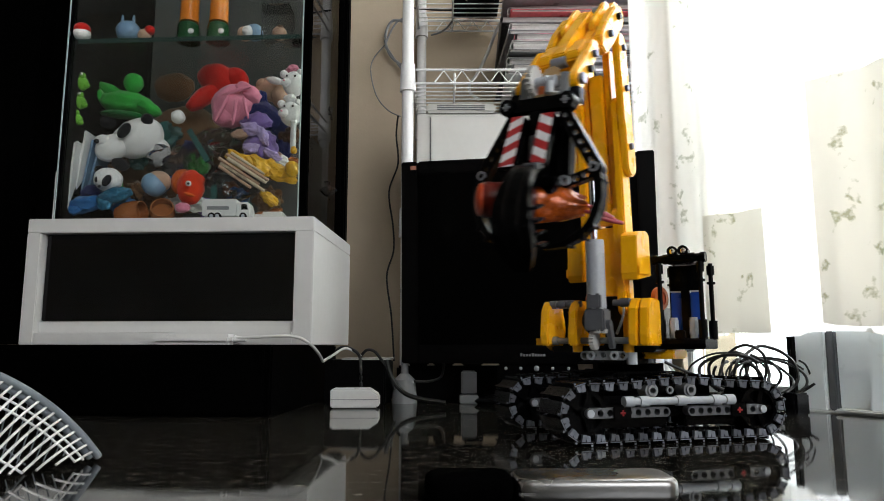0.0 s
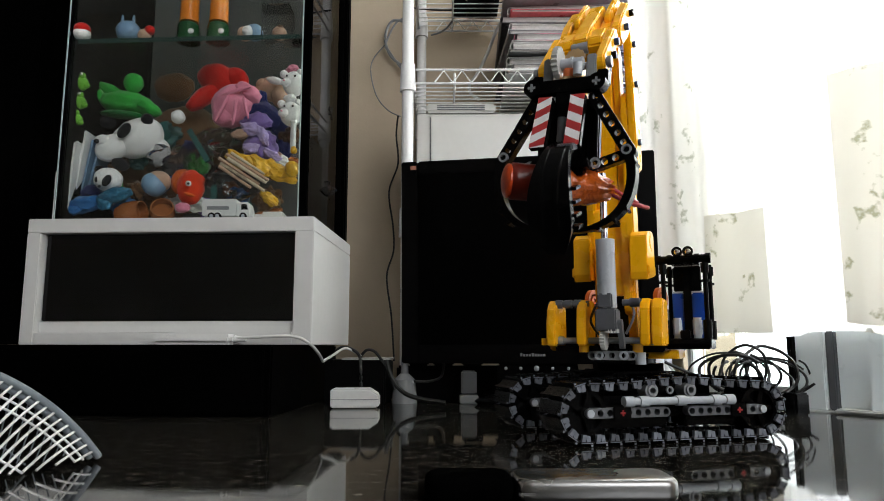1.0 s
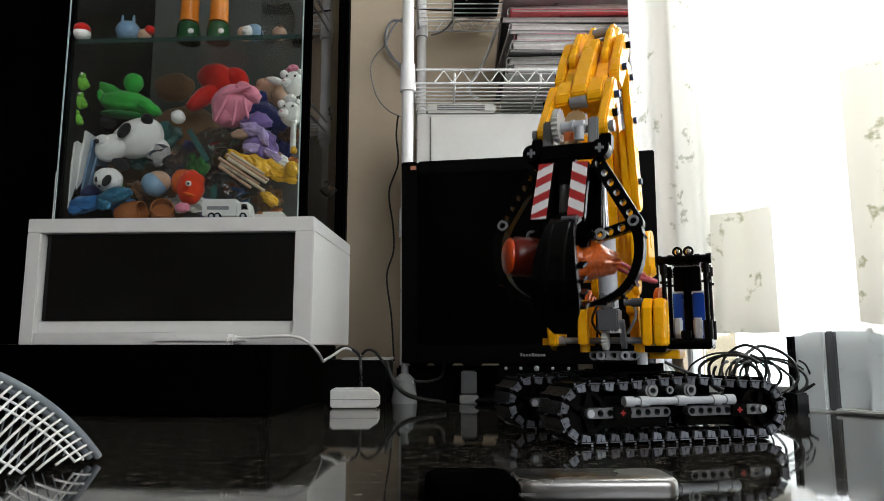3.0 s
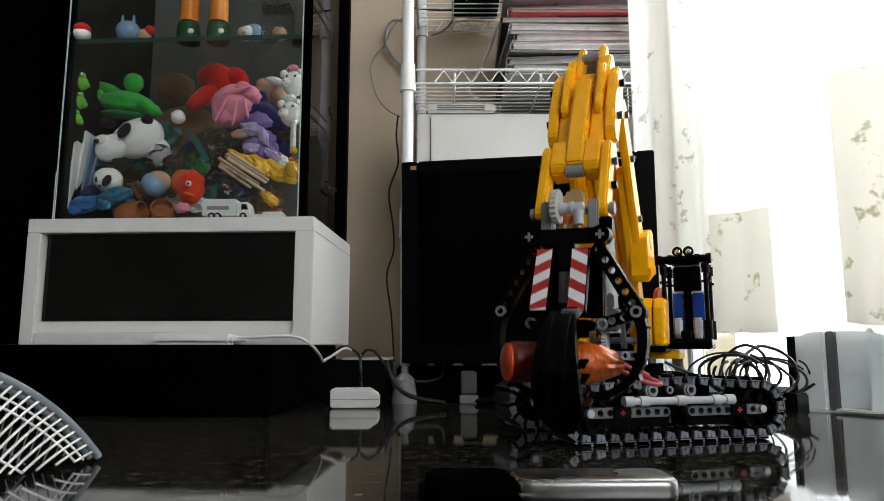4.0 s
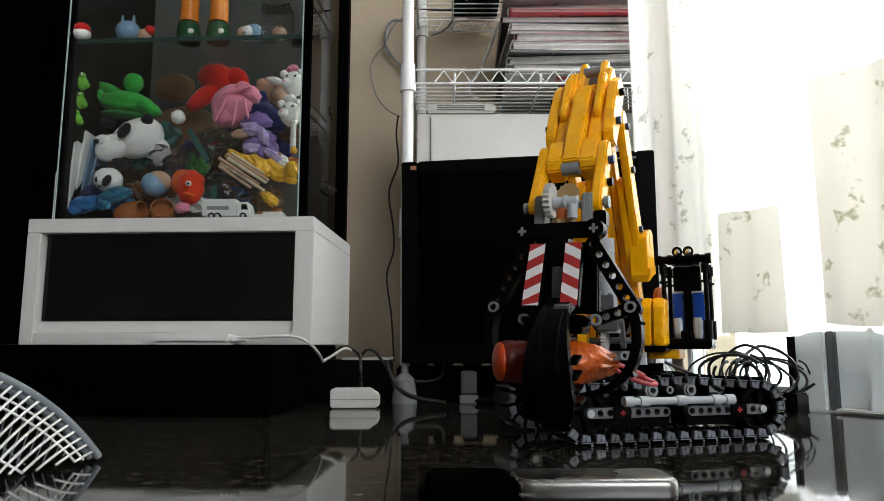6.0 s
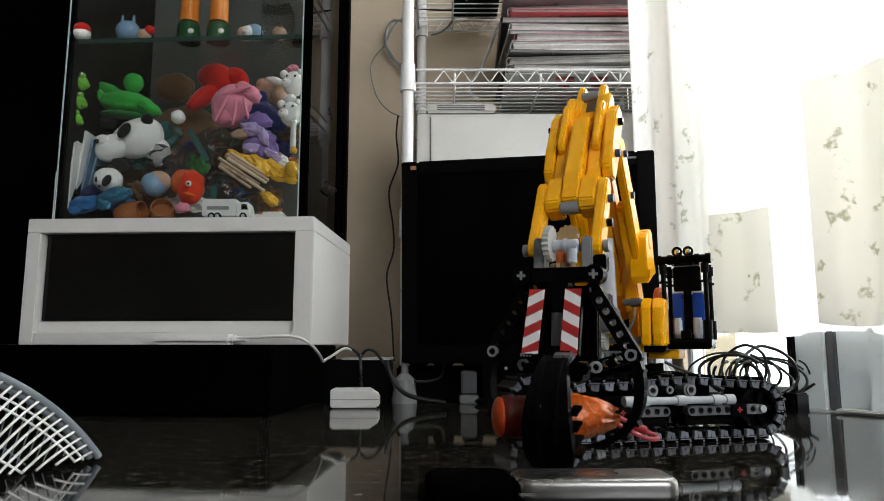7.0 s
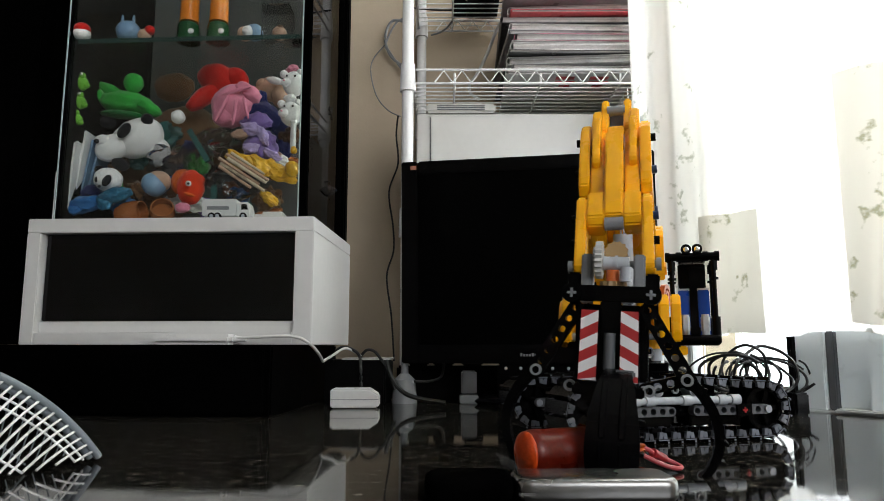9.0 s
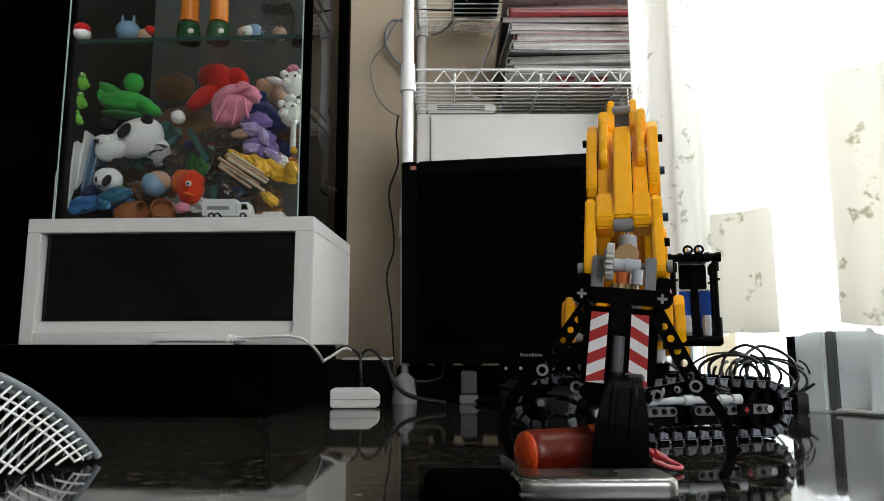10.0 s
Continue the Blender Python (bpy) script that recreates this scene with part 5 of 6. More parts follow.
cable([(0.245, 0.80, 0.062), (0.28, 0.79, 0.045), (0.32, 0.78, 0.028), (0.37, 0.775, 0.012), (0.40, 0.77, 0.004)], 0.0018, CABLEBLACK, "black cable running to the window")
cable([(0.250, 0.83, 0.10), (0.262, 0.81, 0.06), (0.275, 0.79, 0.03), (0.285, 0.79, 0.006)], 0.0016, CABLEWHITE, "white cable beside the monitor")


def boxes():
    t = tagged(empty("cable_box", pose(-0.110, 0.93, 0, 0, 0, -3)), "small black box with cables on top, beside the wall", "box")
    bm = B()
    box(bm, (-0.042, -0.03, 0.0), (0.038, 0.05, 0.056))
    part("body", bm, BLACKMATT, t, bevel=0.002)
    bm = B()
    box(bm, (-0.02, -0.028, 0.0561), (0.042, 0.03, 0.0585))
    part("sheet", bm, PAPER, t)
    t = tagged(empty("speaker", pose(0.385, 0.755, 0, 0, 0, 20)), "small black box standing by the window", "box")
    bm = B()
    box(bm, (-0.010, -0.009, 0.0), (0.010, 0.010, 0.024))
    part("body", bm, BLACK, t, bevel=0.002)
    t = tagged(empty("round_stand", pose(0.245, 0.80, 0)), "white plastic cylindrical stand behind the excavator", "stand")
    bm = B()
    rod(bm, (0, 0, 0.028), (0, 0, 0.070), 0.0125, seg=22)
    rod(bm, (0, 0, 0.018), (0, 0, 0.028), 0.0085, 0.0125, seg=22)
    rod(bm, (0, 0, 0.0), (0, 0, 0.018), 0.013, 0.0085, seg=22)
    part("body", bm, WHITEPL, t, smooth=True)
    t = tagged(empty("white_box", pose(0.18, 0.80, 0)), "low white box behind the excavator", "box")
    bm = B()
    box(bm, (-0.01, 0.0, 0.0), (0.055, 0.03, 0.040))
    part("body", bm, WHITEPL, t, bevel=0.002)
    # plug and white socket use darker greys, painting in the dimness behind the monitor
    t = tagged(empty("plug", pose(0.035, 0.895, 0)), "grey plug on a white socket behind the monitor, both darkened for shade", "plug")
    bm = B()
    box(bm, (-0.010, 0.0, 0.012), (0.010, 0.018, 0.042))
    part("body", bm, DARKGREY, t, bevel=0.002)
    bm = B()
    box(bm, (-0.012, 0.0, 0.0), (0.012, 0.02, 0.0115))
    part("socket", bm, GREY, t, bevel=0.0015)
    t = tagged(empty("power_strip", pose(0.012, 0.965, 0, 0, 0, 3)), "black power strip lying behind the monitor", "power strip")
    bm = B()
    box(bm, (-0.075, -0.02, 0.0), (0.120, 0.02, 0.047))
    part("body", bm, BLACKMATT, t, bevel=0.003)
    for x in (-0.045, -0.01, 0.03):
        bm = B()
        box(bm, (x - 0.014, -0.016, 0.0471), (x + 0.014, 0.012, 0.056))
        part("plug", bm, BLACKMATT, t, bevel=0.002)
    # pale cone in grey: the shade behind the monitor is put into its colour
    t = tagged(empty("pale_cone", pose(-0.0495, 0.915, 0)), "pale plastic cone behind the cables, greyed to stand for shade", "cone")
    bm = B()
    rod(bm, (0, 0, 0.0), (0, 0, 0.030), 0.017, 0.014, seg=20)
    rod(bm, (0, 0, 0.030), (0, 0, 0.038), 0.014, 0.006, seg=16)
    rod(bm, (0, 0, 0.038), (0, 0, 0.060), 0.005, 0.0045, seg=16)
    part("body", bm, GREY, t, smooth=True)


boxes()


def fan_guard():
    """Upper part of a round fan guard: grey rim, two layers of swirling white wires and support rings."""
    a, b = Vector((-0.2219, 0.4583, 0)), Vector((-0.2458, 0.3925, 0))
    d = (b - a).normalized()
    n = Vector((d.y, -d.x, 0))
    m = Matrix(((d.x, n.x, 0, a.x), (d.y, n.y, 0, a.y), (0, 0, 1, 0), (0, 0, 0, 1)))
    t = tagged(empty("fan_guard", m), "white wire fan guard with a grey plastic rim on the table", "fan guard")
    R, cx, cz = 0.2068, 0.1596, -0.1317

    def dish(r):
        return -0.012 * (1 - (r / R) ** 6)

    def ring(r, y, w, name, material, seg=8):
        s = math.asin((0.0032 - cz) / r)
        pts = [(cx - r * math.cos(s + (math.pi - 2 * s) * k / 60), y, cz + r * math.sin(s + (math.pi - 2 * s) * k / 60)) for k in range(61)]
        bm = B()
        tube(bm, pts, w, seg=seg, smooth_steps=1)
        part(name, bm, material, t, smooth=True)
    ring(R, 0.0, 0.0024, "rim", RACKGREY, 12)
    ring(R - 0.0030, 0.003, 0.0022, "rim", RACKGREY, 12)
    for r, y in ((0.1968, dish(0.1968) + 0.0012), (0.1915, dish(0.1915) + 0.0012), (0.1660, dish(0.166) + 0.0012)):
        ring(r, y, 0.00075, "support_ring", WHITEPAINT)
    ring(0.1790, 0.016, 0.0006, "support_ring", RACKGREY)
    for front, w, material in ((1, 0.00078, WHITEPAINT), (-1, 0.00045, RACKGREY)):
        th = 50.0
        while th < 142.0:
            pts = []
            for k in range(14):
                q = 0.0048 * k
                r = R - 0.002 - q
                turn = 190 * q - 600 * q * q
                g = radians(th - turn * front)
                x, z = cx + r * math.cos(g), cz + r * math.sin(g)
                if z > 0.0022:
                    pts.append((x, dish(r) if front > 0 else 0.006 - 1.2 * dish(r), z))
            th += 1.9
            if len(pts) >= 2:
                bm = B()
                tube(bm, pts, w, seg=6, smooth_steps=1)
                part("wire", bm, material, t, smooth=True)


fan_guard()


# ---- toys in the display cabinet ----
P_WHITE = plush("white_plush", (0.86, 0.855, 0.84), 0.05)
P_BLACK = plush("black_plush", (0.012, 0.012, 0.014))
P_GREEN = plush("green_plush", (0.035, 0.36, 0.05))
P_LIME = plush("lime_plush", (0.16, 0.45, 0.05))
P_RED = plush("red_cloth", (0.60, 0.02, 0.015))
P_PINK = plush("pink_cloth", (0.72, 0.24, 0.34))
P_NAVY = plush("navy_cloth", (0.015, 0.02, 0.09))
P_PURPLE = plush("purple_cloth", (0.20, 0.13, 0.36), 0.4)
P_SKIN = plush("beige_cloth", (0.52, 0.34, 0.24))
P_BROWN = plush("brown_plush", (0.13, 0.065, 0.03))
P_ORANGE = plush("orange_plush", (0.70, 0.13, 0.02))
P_YELLOW = mat("yellow_wrapper", (0.75, 0.42, 0.02), 0.35, var=0.3, scale=50, bump=0.5, bump_scale=80)
P_BLUE = plush("blue_cloth", (0.03, 0.14, 0.36), 0.3)
P_TEAL = mat("dark_teal_plastic", (0.03, 0.10, 0.095), 0.2, var=0.1)
P_CUP = mat("brown_glazed_clay", (0.30, 0.10, 0.03), 0.25, var=0.3)
P_PALEBLUE = mat("pale_blue_rubber", (0.20, 0.33, 0.48), 0.4, var=0.2)
P_BOOK = mat("booklet_cover", (0.12, 0.20, 0.30), 0.35, var=0.5, scale=30)
P_BOTTLE = mat("orange_bottle", (0.75, 0.22, 0.01), 0.2, var=0.1)
P_BOTTLEGREEN = mat("dark_green_bottle", (0.008, 0.07, 0.02), 0.15, var=0.2)
P_DARKGREEN = plush("dark_green_plush", (0.012, 0.14, 0.03))
P_SEQUIN = mat("blue_sequins", (0.04, 0.20, 0.34), 0.25, metal=0.4, var=0.7, scale=260, bump=0.8, bump_scale=420)
P_LILAC = plush("lilac_cloth", (0.40, 0.32, 0.56), 0.4)
P_REDPLUSH = plush("red_orange_plush", (0.66, 0.045, 0.012))
P_PALESTICK = mat("pale_wrapped_stick", (0.60, 0.50, 0.36), 0.4, var=0.3, scale=80)
FLOORZ, SHELFZ = 0.2206, 0.4485


def blob(bm, c, r, scale=(1, 1, 1), amp=0.06, rz=0.0, ry=0.0, index=0, seg=34):
    v = ball(bm, (0, 0, 0), 1.0, (1, 1, 1), seg=seg, index=index)
    m = Matrix.Translation(c) @ pose(0, 0, 0, 0, ry, rz)
    off = Vector(c) * 37
    for x in v:
        k = 1 + amp * noise.noise(x.co * 1.7 + off) + amp * 0.45 * noise.noise(x.co * 4.0 + off) + amp * 0.22 * noise.noise(x.co * 9.0 + off)
        x.co = m @ Vector((x.co.x * r * scale[0] * k, x.co.y * r * scale[1] * k, x.co.z * r * scale[2] * k))


def toy(name, mats, label, category, shapes):
    """One plain mesh of soft shapes: (material index, centre, radius, scale, unevenness, turn, tilt)."""
    bm = B()
    for i, c, r, *rest in shapes:
        scale, amp, rz, ry = (list(rest) + [(1, 1, 1), 0.06, 0, 0][len(rest):])
        blob(bm, c, r, scale, amp, rz, ry, i)
    ob = part(name, bm, mats, None)
    for p in ob.data.polygons:
        p.use_smooth = True
    return tagged(ob, label, category)


toy("plush_panda", [P_WHITE, P_BLACK], "white plush panda with black ears lying on its side", "plush toy", [
    (0, (-0.3946, 0.8550, 0.3413), 0.0289, (1.18, 0.75, 0.86), 0.05, 0, -24), (0, (-0.4217, 0.8420, 0.3246), 0.0186, (1.15, 0.75, 0.9), 0.05, 0, -30),
    (0, (-0.4287, 0.8320, 0.3319), 0.0089, (1.1, 0.8, 0.75), 0.05, 0, -10), (1, (-0.4312, 0.8220, 0.3273), 0.0031),
    (1, (-0.3786, 0.8420, 0.3619), 0.0076, (1.0, 0.8, 1.1)), (1, (-0.4385, 0.8620, 0.3657), 0.0089, (1.2, 0.8, 1.0), 0.1),
    (1, (-0.3993, 0.8255, 0.3423), 0.0089, (0.78, 0.4, 1.25), 0.03, 0, 32), (0, (-0.3685, 0.8600, 0.3224), 0.0151, (0.9, 0.8, 1.2), 0.12, 0, 20)])
toy("plush_panda", [P_WHITE, P_BLACK, P_SEQUIN], "small plush panda with a blue scarf", "plush toy", [
    (0, (-0.4111, 0.8180, 0.2773), 0.0172, (1.0, 0.85, 0.85), 0.04), (1, (-0.3981, 0.8200, 0.2971), 0.0096, (1.2, 0.7, 0.8), 0.1, 0, 20), (1, (-0.4231, 0.8180, 0.2894), 0.0055),
    (1, (-0.4058, 0.8035, 0.2723), 0.0062, (0.8, 0.4, 1.25), 0.03, 0, 30), (1, (-0.4194, 0.8060, 0.2743), 0.0028, (0.8, 0.5, 1.2)), (1, (-0.4141, 0.8035, 0.2653), 0.0017),
    (2, (-0.3978, 0.8120, 0.2554), 0.0165, (1.25, 0.8, 0.55), 0.2, 0, -14), (2, (-0.4093, 0.8100, 0.2473), 0.0096, (1.0, 0.8, 1.1), 0.25)])
toy("plush_turtle", [P_GREEN, P_DARKGREEN], "bright green plush turtle on top of the toys", "plush toy", [
    (0, (-0.4178, 0.8680, 0.3926), 0.0358, (1.0, 0.7, 0.42), 0.10, 0, 5), (0, (-0.3878, 0.8620, 0.3857), 0.0206, (0.95, 0.7, 0.42), 0.12, 0, 28), (0, (-0.4052, 0.8550, 0.4163), 0.0124, (1, 0.9, 1.05), 0.03),
    (0, (-0.4357, 0.8580, 0.4074), 0.0138, (1.3, 0.6, 0.55), 0.1, 0, 28), (0, (-0.4498, 0.8560, 0.4005), 0.0069, (0.9, 0.8, 1.2), 0.1), (0, (-0.4503, 0.8580, 0.4152), 0.0041, (0.7, 0.7, 1.3)),
    (1, (-0.4192, 0.8560, 0.3736), 0.0309, (0.9, 0.4, 0.16), 0.1, 0, 4)])
for q, ry in (((-0.4541, 0.8150, 0.4011), 12), ((-0.4551, 0.8150, 0.3760), 4), ((-0.4590, 0.8150, 0.3534), -6)):
    x, y, z = q
    toy("plush_frog", [P_LIME, P_WHITE, P_BLACK], "small lime-green plush frog hanging by a string", "plush toy", [
        (0, (x, y, z - 0.001), 0.0105, (1.1, 0.8, 0.85), 0.06, 0, ry), (0, (x - 0.008, y - 0.003, z + 0.007), 0.0042), (0, (x + 0.005, y - 0.003, z + 0.0075), 0.0042),
        (1, (x - 0.0085, y - 0.0068, z + 0.008), 0.0019), (1, (x + 0.0052, y - 0.0068, z + 0.0085), 0.0019), (2, (x - 0.0085, y - 0.0084, z + 0.008), 0.0009), (2, (x + 0.0052, y - 0.0084, z + 0.0085), 0.0009),
        (0, (x - 0.009, y - 0.002, z - 0.007), 0.0040, (1.2, 0.8, 0.8)), (0, (x + 0.010, y - 0.002, z - 0.005), 0.0040, (1.2, 0.8, 0.8)), (2, (x - 0.001, y - 0.0088, z - 0.001), 0.004, (1.2, 0.15, 0.14))])
toy("red_hat", [P_RED], "red cloth cap resting on the toys", "cap", [
    (0, (-0.3038, 0.8850, 0.4324), 0.0289, (0.98, 0.8, 0.72), 0.07, 0, 18), (0, (-0.3201, 0.8780, 0.4057), 0.0248, (1.1, 0.6, 0.42), 0.10, 0, -38), (0, (-0.2778, 0.8800, 0.4319), 0.0165, (1.0, 0.8, 0.9), 0.08, 0, 40)])
toy("plush_hat", [P_PINK], "pink satin soft hat with seams", "soft hat", [
    (0, (-0.2726, 0.8500, 0.3829), 0.0275, (0.98, 0.8, 1.0), 0.13, 0, 20), (0, (-0.2513, 0.8450, 0.3986), 0.0165, (1.1, 0.8, 0.75), 0.18, 0, 30), (0, (-0.2795, 0.8420, 0.3649), 0.0151, (1.0, 0.8, 0.8), 0.2),
    (0, (-0.2601, 0.8260, 0.3950), 0.0034, (5.2, 0.8, 0.8), 0.2, 0, -16), (0, (-0.2770, 0.8220, 0.3698), 0.0028, (0.8, 0.8, 7.0), 0.2, 0, 24), (0, (-0.2592, 0.8180, 0.3639), 0.0028, (0.8, 0.8, 6.5), 0.2, 0, 6), (0, (-0.2466, 0.8220, 0.3713), 0.0028, (0.8, 0.8, 5.5), 0.2, 0, -14)])
toy("rag_doll", [P_NAVY, P_PURPLE, P_SKIN, P_LILAC], "rag doll in navy and purple cloth", "doll", [
    (0, (-0.2359, 0.8620, 0.3741), 0.0275, (1.05, 0.75, 0.62), 0.2, 0, 32), (0, (-0.2112, 0.8680, 0.3492), 0.0206, (0.7, 0.7, 1.5), 0.2, 0, -10), (0, (-0.2385, 0.8580, 0.3951), 0.0089, (1.0, 0.7, 1.4), 0.3),
    (1, (-0.2361, 0.8350, 0.3565), 0.0151, (1.2, 0.6, 0.75), 0.35), (1, (-0.2317, 0.8420, 0.3246), 0.0234, (0.85, 0.6, 0.85), 0.4, 0, -20), (3, (-0.2401, 0.8280, 0.3453), 0.0103, (1.2, 0.5, 0.8), 0.45, 0, 20),
    (3, (-0.2251, 0.8260, 0.3359), 0.0089, (0.7, 0.5, 1.5), 0.45, 0, -24), (3, (-0.2399, 0.8280, 0.3204), 0.0089, (1.2, 0.5, 0.7), 0.45), (3, (-0.2139, 0.8300, 0.3122), 0.0083, (1.5, 0.5, 0.6), 0.45, 0, 30), (2, (-0.2539, 0.8320, 0.3400), 0.0089, (1.4, 0.7, 0.75), 0.2, 0, -10)])
toy("plush_bear", [P_SKIN, P_WHITE], "beige plush bear wedged behind the doll", "plush toy", [
    (0, (-0.2339, 0.8950, 0.4234), 0.0193, (1.15, 0.8, 0.85), 0.1), (0, (-0.2459, 0.8900, 0.4279), 0.0083), (1, (-0.2227, 0.8680, 0.4247), 0.0069, (1.7, 0.7, 0.7), 0.1, 0, 15), (0, (-0.2184, 0.8900, 0.4119), 0.0165, (0.9, 0.8, 1.0), 0.1)])
for q, crown in (((-0.1864, 0.8180, 0.4023), 1), ((-0.1881, 0.8180, 0.3632), 0)):
    x, y, z = q
    toy("plush_rabbit", [P_WHITE, P_BLACK, P_PINK], "small white plush rabbit hanging by the glass" if crown else "small white plush mouse hanging by the glass", "plush toy", [
        (0, (x, y, z - 0.002), 0.0150, (0.9, 0.8, 1.08)), (0, (x - 0.012, y - 0.002, z + 0.010), 0.0052), (0, (x + 0.008, y - 0.002, z + 0.012), 0.0048), (2 if crown else 0, (x - 0.001, y - 0.003, z + 0.0165), 0.0058, (1.3, 0.8, 1.0), 0.3),
        (0, (x - 0.007, y - 0.009, z - 0.004), 0.0068, (1.1, 0.8, 0.8)), (1, (x - 0.006, y - 0.0122, z + 0.004), 0.0013), (1, (x + 0.004, y - 0.0118, z + 0.004), 0.0013), (2, (x - 0.009, y - 0.0145, z - 0.003), 0.0013)])
bm = B()
rod(bm, (-0.1835, 0.8120, 0.3473), (-0.1837, 0.8120, 0.3099), 0.0036, seg=14)
rod(bm, (-0.1835, 0.8120, 0.3502), (-0.1834, 0.8120, 0.3466), 0.0046, seg=14)
tagged(part("clear_tube", bm, WHITEPL, None, smooth=True), "pale plastic tube hanging below the rabbits", "tube")
toy("ball", [P_YELLOW], "small yellow ball hanging below the rabbits", "ball", [(0, (-0.1833, 0.8100, 0.2887), 0.0089, (1, 1, 1.1), 0.02), (0, (-0.1820, 0.8100, 0.3122), 0.0041, (1, 1, 1.2))])
toy("plush_fish", [P_ORANGE, P_WHITE, P_BLACK, P_REDPLUSH, P_PINK], "orange plush fish with a round eye", "plush toy", [
    (0, (-0.3238, 0.8260, 0.2764), 0.0138, (0.9, 0.7, 1.15), 0.10, 0, 10), (3, (-0.3081, 0.8150, 0.2667), 0.0179, (0.92, 0.7, 1.2), 0.08), (3, (-0.3007, 0.8200, 0.2778), 0.0083, (1.0, 0.7, 0.8), 0.15, 0, 20),
    (1, (-0.3036, 0.7955, 0.2669), 0.0034), (2, (-0.3025, 0.7925, 0.2662), 0.0015), (4, (-0.3144, 0.8100, 0.2403), 0.0089, (1.0, 0.7, 0.7), 0.15), (0, (-0.3027, 0.7985, 0.2538), 0.0048, (1.5, 0.5, 0.45), 0.1, 0, 15)])
toy("egg_figure", [P_SKIN, P_PALEBLUE], "round beige and blue egg-shaped figure", "figure", [
    (0, (-0.3508, 0.8220, 0.2755), 0.0151, (1, 0.9, 0.9), 0.02), (1, (-0.3546, 0.8200, 0.2714), 0.0158, (1.0, 0.92, 0.92), 0.03, 0, 28)])
toy("brown_bear", [P_BROWN], "dark brown plush bear at the back of the shelf", "plush toy", [
    (0, (-0.3795, 0.9250, 0.4377), 0.0234, (1.2, 0.6, 0.9), 0.1), (0, (-0.3618, 0.9300, 0.3689), 0.0413, (1.3, 0.5, 1.0), 0.1), (0, (-0.2890, 0.9300, 0.3442), 0.0378, (1.3, 0.5, 0.8), 0.1), (0, (-0.4407, 0.9350, 0.3211), 0.0378, (1.2, 0.5, 1.0), 0.1)])
toy("pom_pom", [P_WHITE], "small white pom-pom among the toys", "pom-pom", [(0, (-0.3422, 0.8500, 0.3684), 0.0089, (1, 1, 1), 0.1)])
toy("cloth_bundle", [P_BLUE, P_NAVY], "crumpled blue cloth bundle on the cabinet floor", "cloth", [
    (0, (-0.4401, 0.8220, 0.2470), 0.0165, (1.3, 0.8, 0.6), 0.4, 0, -12), (1, (-0.4374, 0.8350, 0.2620), 0.0124, (1.2, 0.8, 0.8), 0.4), (0, (-0.4510, 0.8150, 0.2385), 0.0083, (1.3, 0.8, 0.7), 0.4)])
for q, ry, s in (((-0.3838, 0.8250, 0.2462), 82, 1.0), ((-0.3429, 0.8220, 0.2470), 35, 0.95)):
    bm = B()
    prof = [(0.0, 0.0), (0.011, 0.0), (0.0150, 0.010), (0.0155, 0.022), (0.0140, 0.032), (0.0125, 0.032), (0.0135, 0.020), (0.0, 0.006)]
    seg = 24
    rings = [[bm.verts.new((math.cos(2 * math.pi * k / seg) * r * s, math.sin(2 * math.pi * k / seg) * r * s, (z - 0.016) * s)) for k in range(seg)] for r, z in prof if r > 0]
    for a, b in zip(rings, rings[1:]):
        for k in range(seg):
            bm.faces.new((a[k], a[(k + 1) % seg], b[(k + 1) % seg], b[k]))
    bm.faces.new(rings[0][::-1])
    bm.faces.new(rings[-1])
    cup = tagged(part("clay_cup", bm, P_CUP, None, smooth=True), "small brown glazed clay cup tipped on its side", "cup")
    cup.matrix_basis = Matrix.Translation((q[0], q[1], FLOORZ + 0.0150 * s)) @ pose(0, 0, 0, 62 if ry < 60 else 8, ry, 0)
bundle = tagged(empty("yellow_bundle", pose(*(-0.2287, 0.8250, 0.2906), 0, 26, 8)), "bundle of yellow and tan wrapped sticks leaning among the toys", "bundle")
bm = B()
for k in range(5):
    blob(bm, (0.030 - 0.014 * k, -0.004 + 0.003 * (k % 2), 0.008 - 0.002 * k + 0.004 * (k % 2)), 0.0125, (1.35, 0.6, 0.72), 0.5, 0, 14 * (k % 3) - 10)
part("wrapper", bm, P_YELLOW, bundle, "crumpled amber wrapper", smooth=True)
for k in range(6):
    bm = B()
    rod(bm, (-0.040 + random.uniform(-0.006, 0.006), -0.012 + random.uniform(-0.004, 0.004), 0.002 - 0.0042 * k), (0.020 + random.uniform(-0.014, 0.010), -0.014 + random.uniform(-0.004, 0.004), -0.003 - 0.0046 * k), random.uniform(0.0016, 0.0030), random.uniform(0.0014, 0.0024), seg=9)
    part("stick", bm, P_SKIN if k % 2 else P_PALESTICK, bundle, smooth=True)


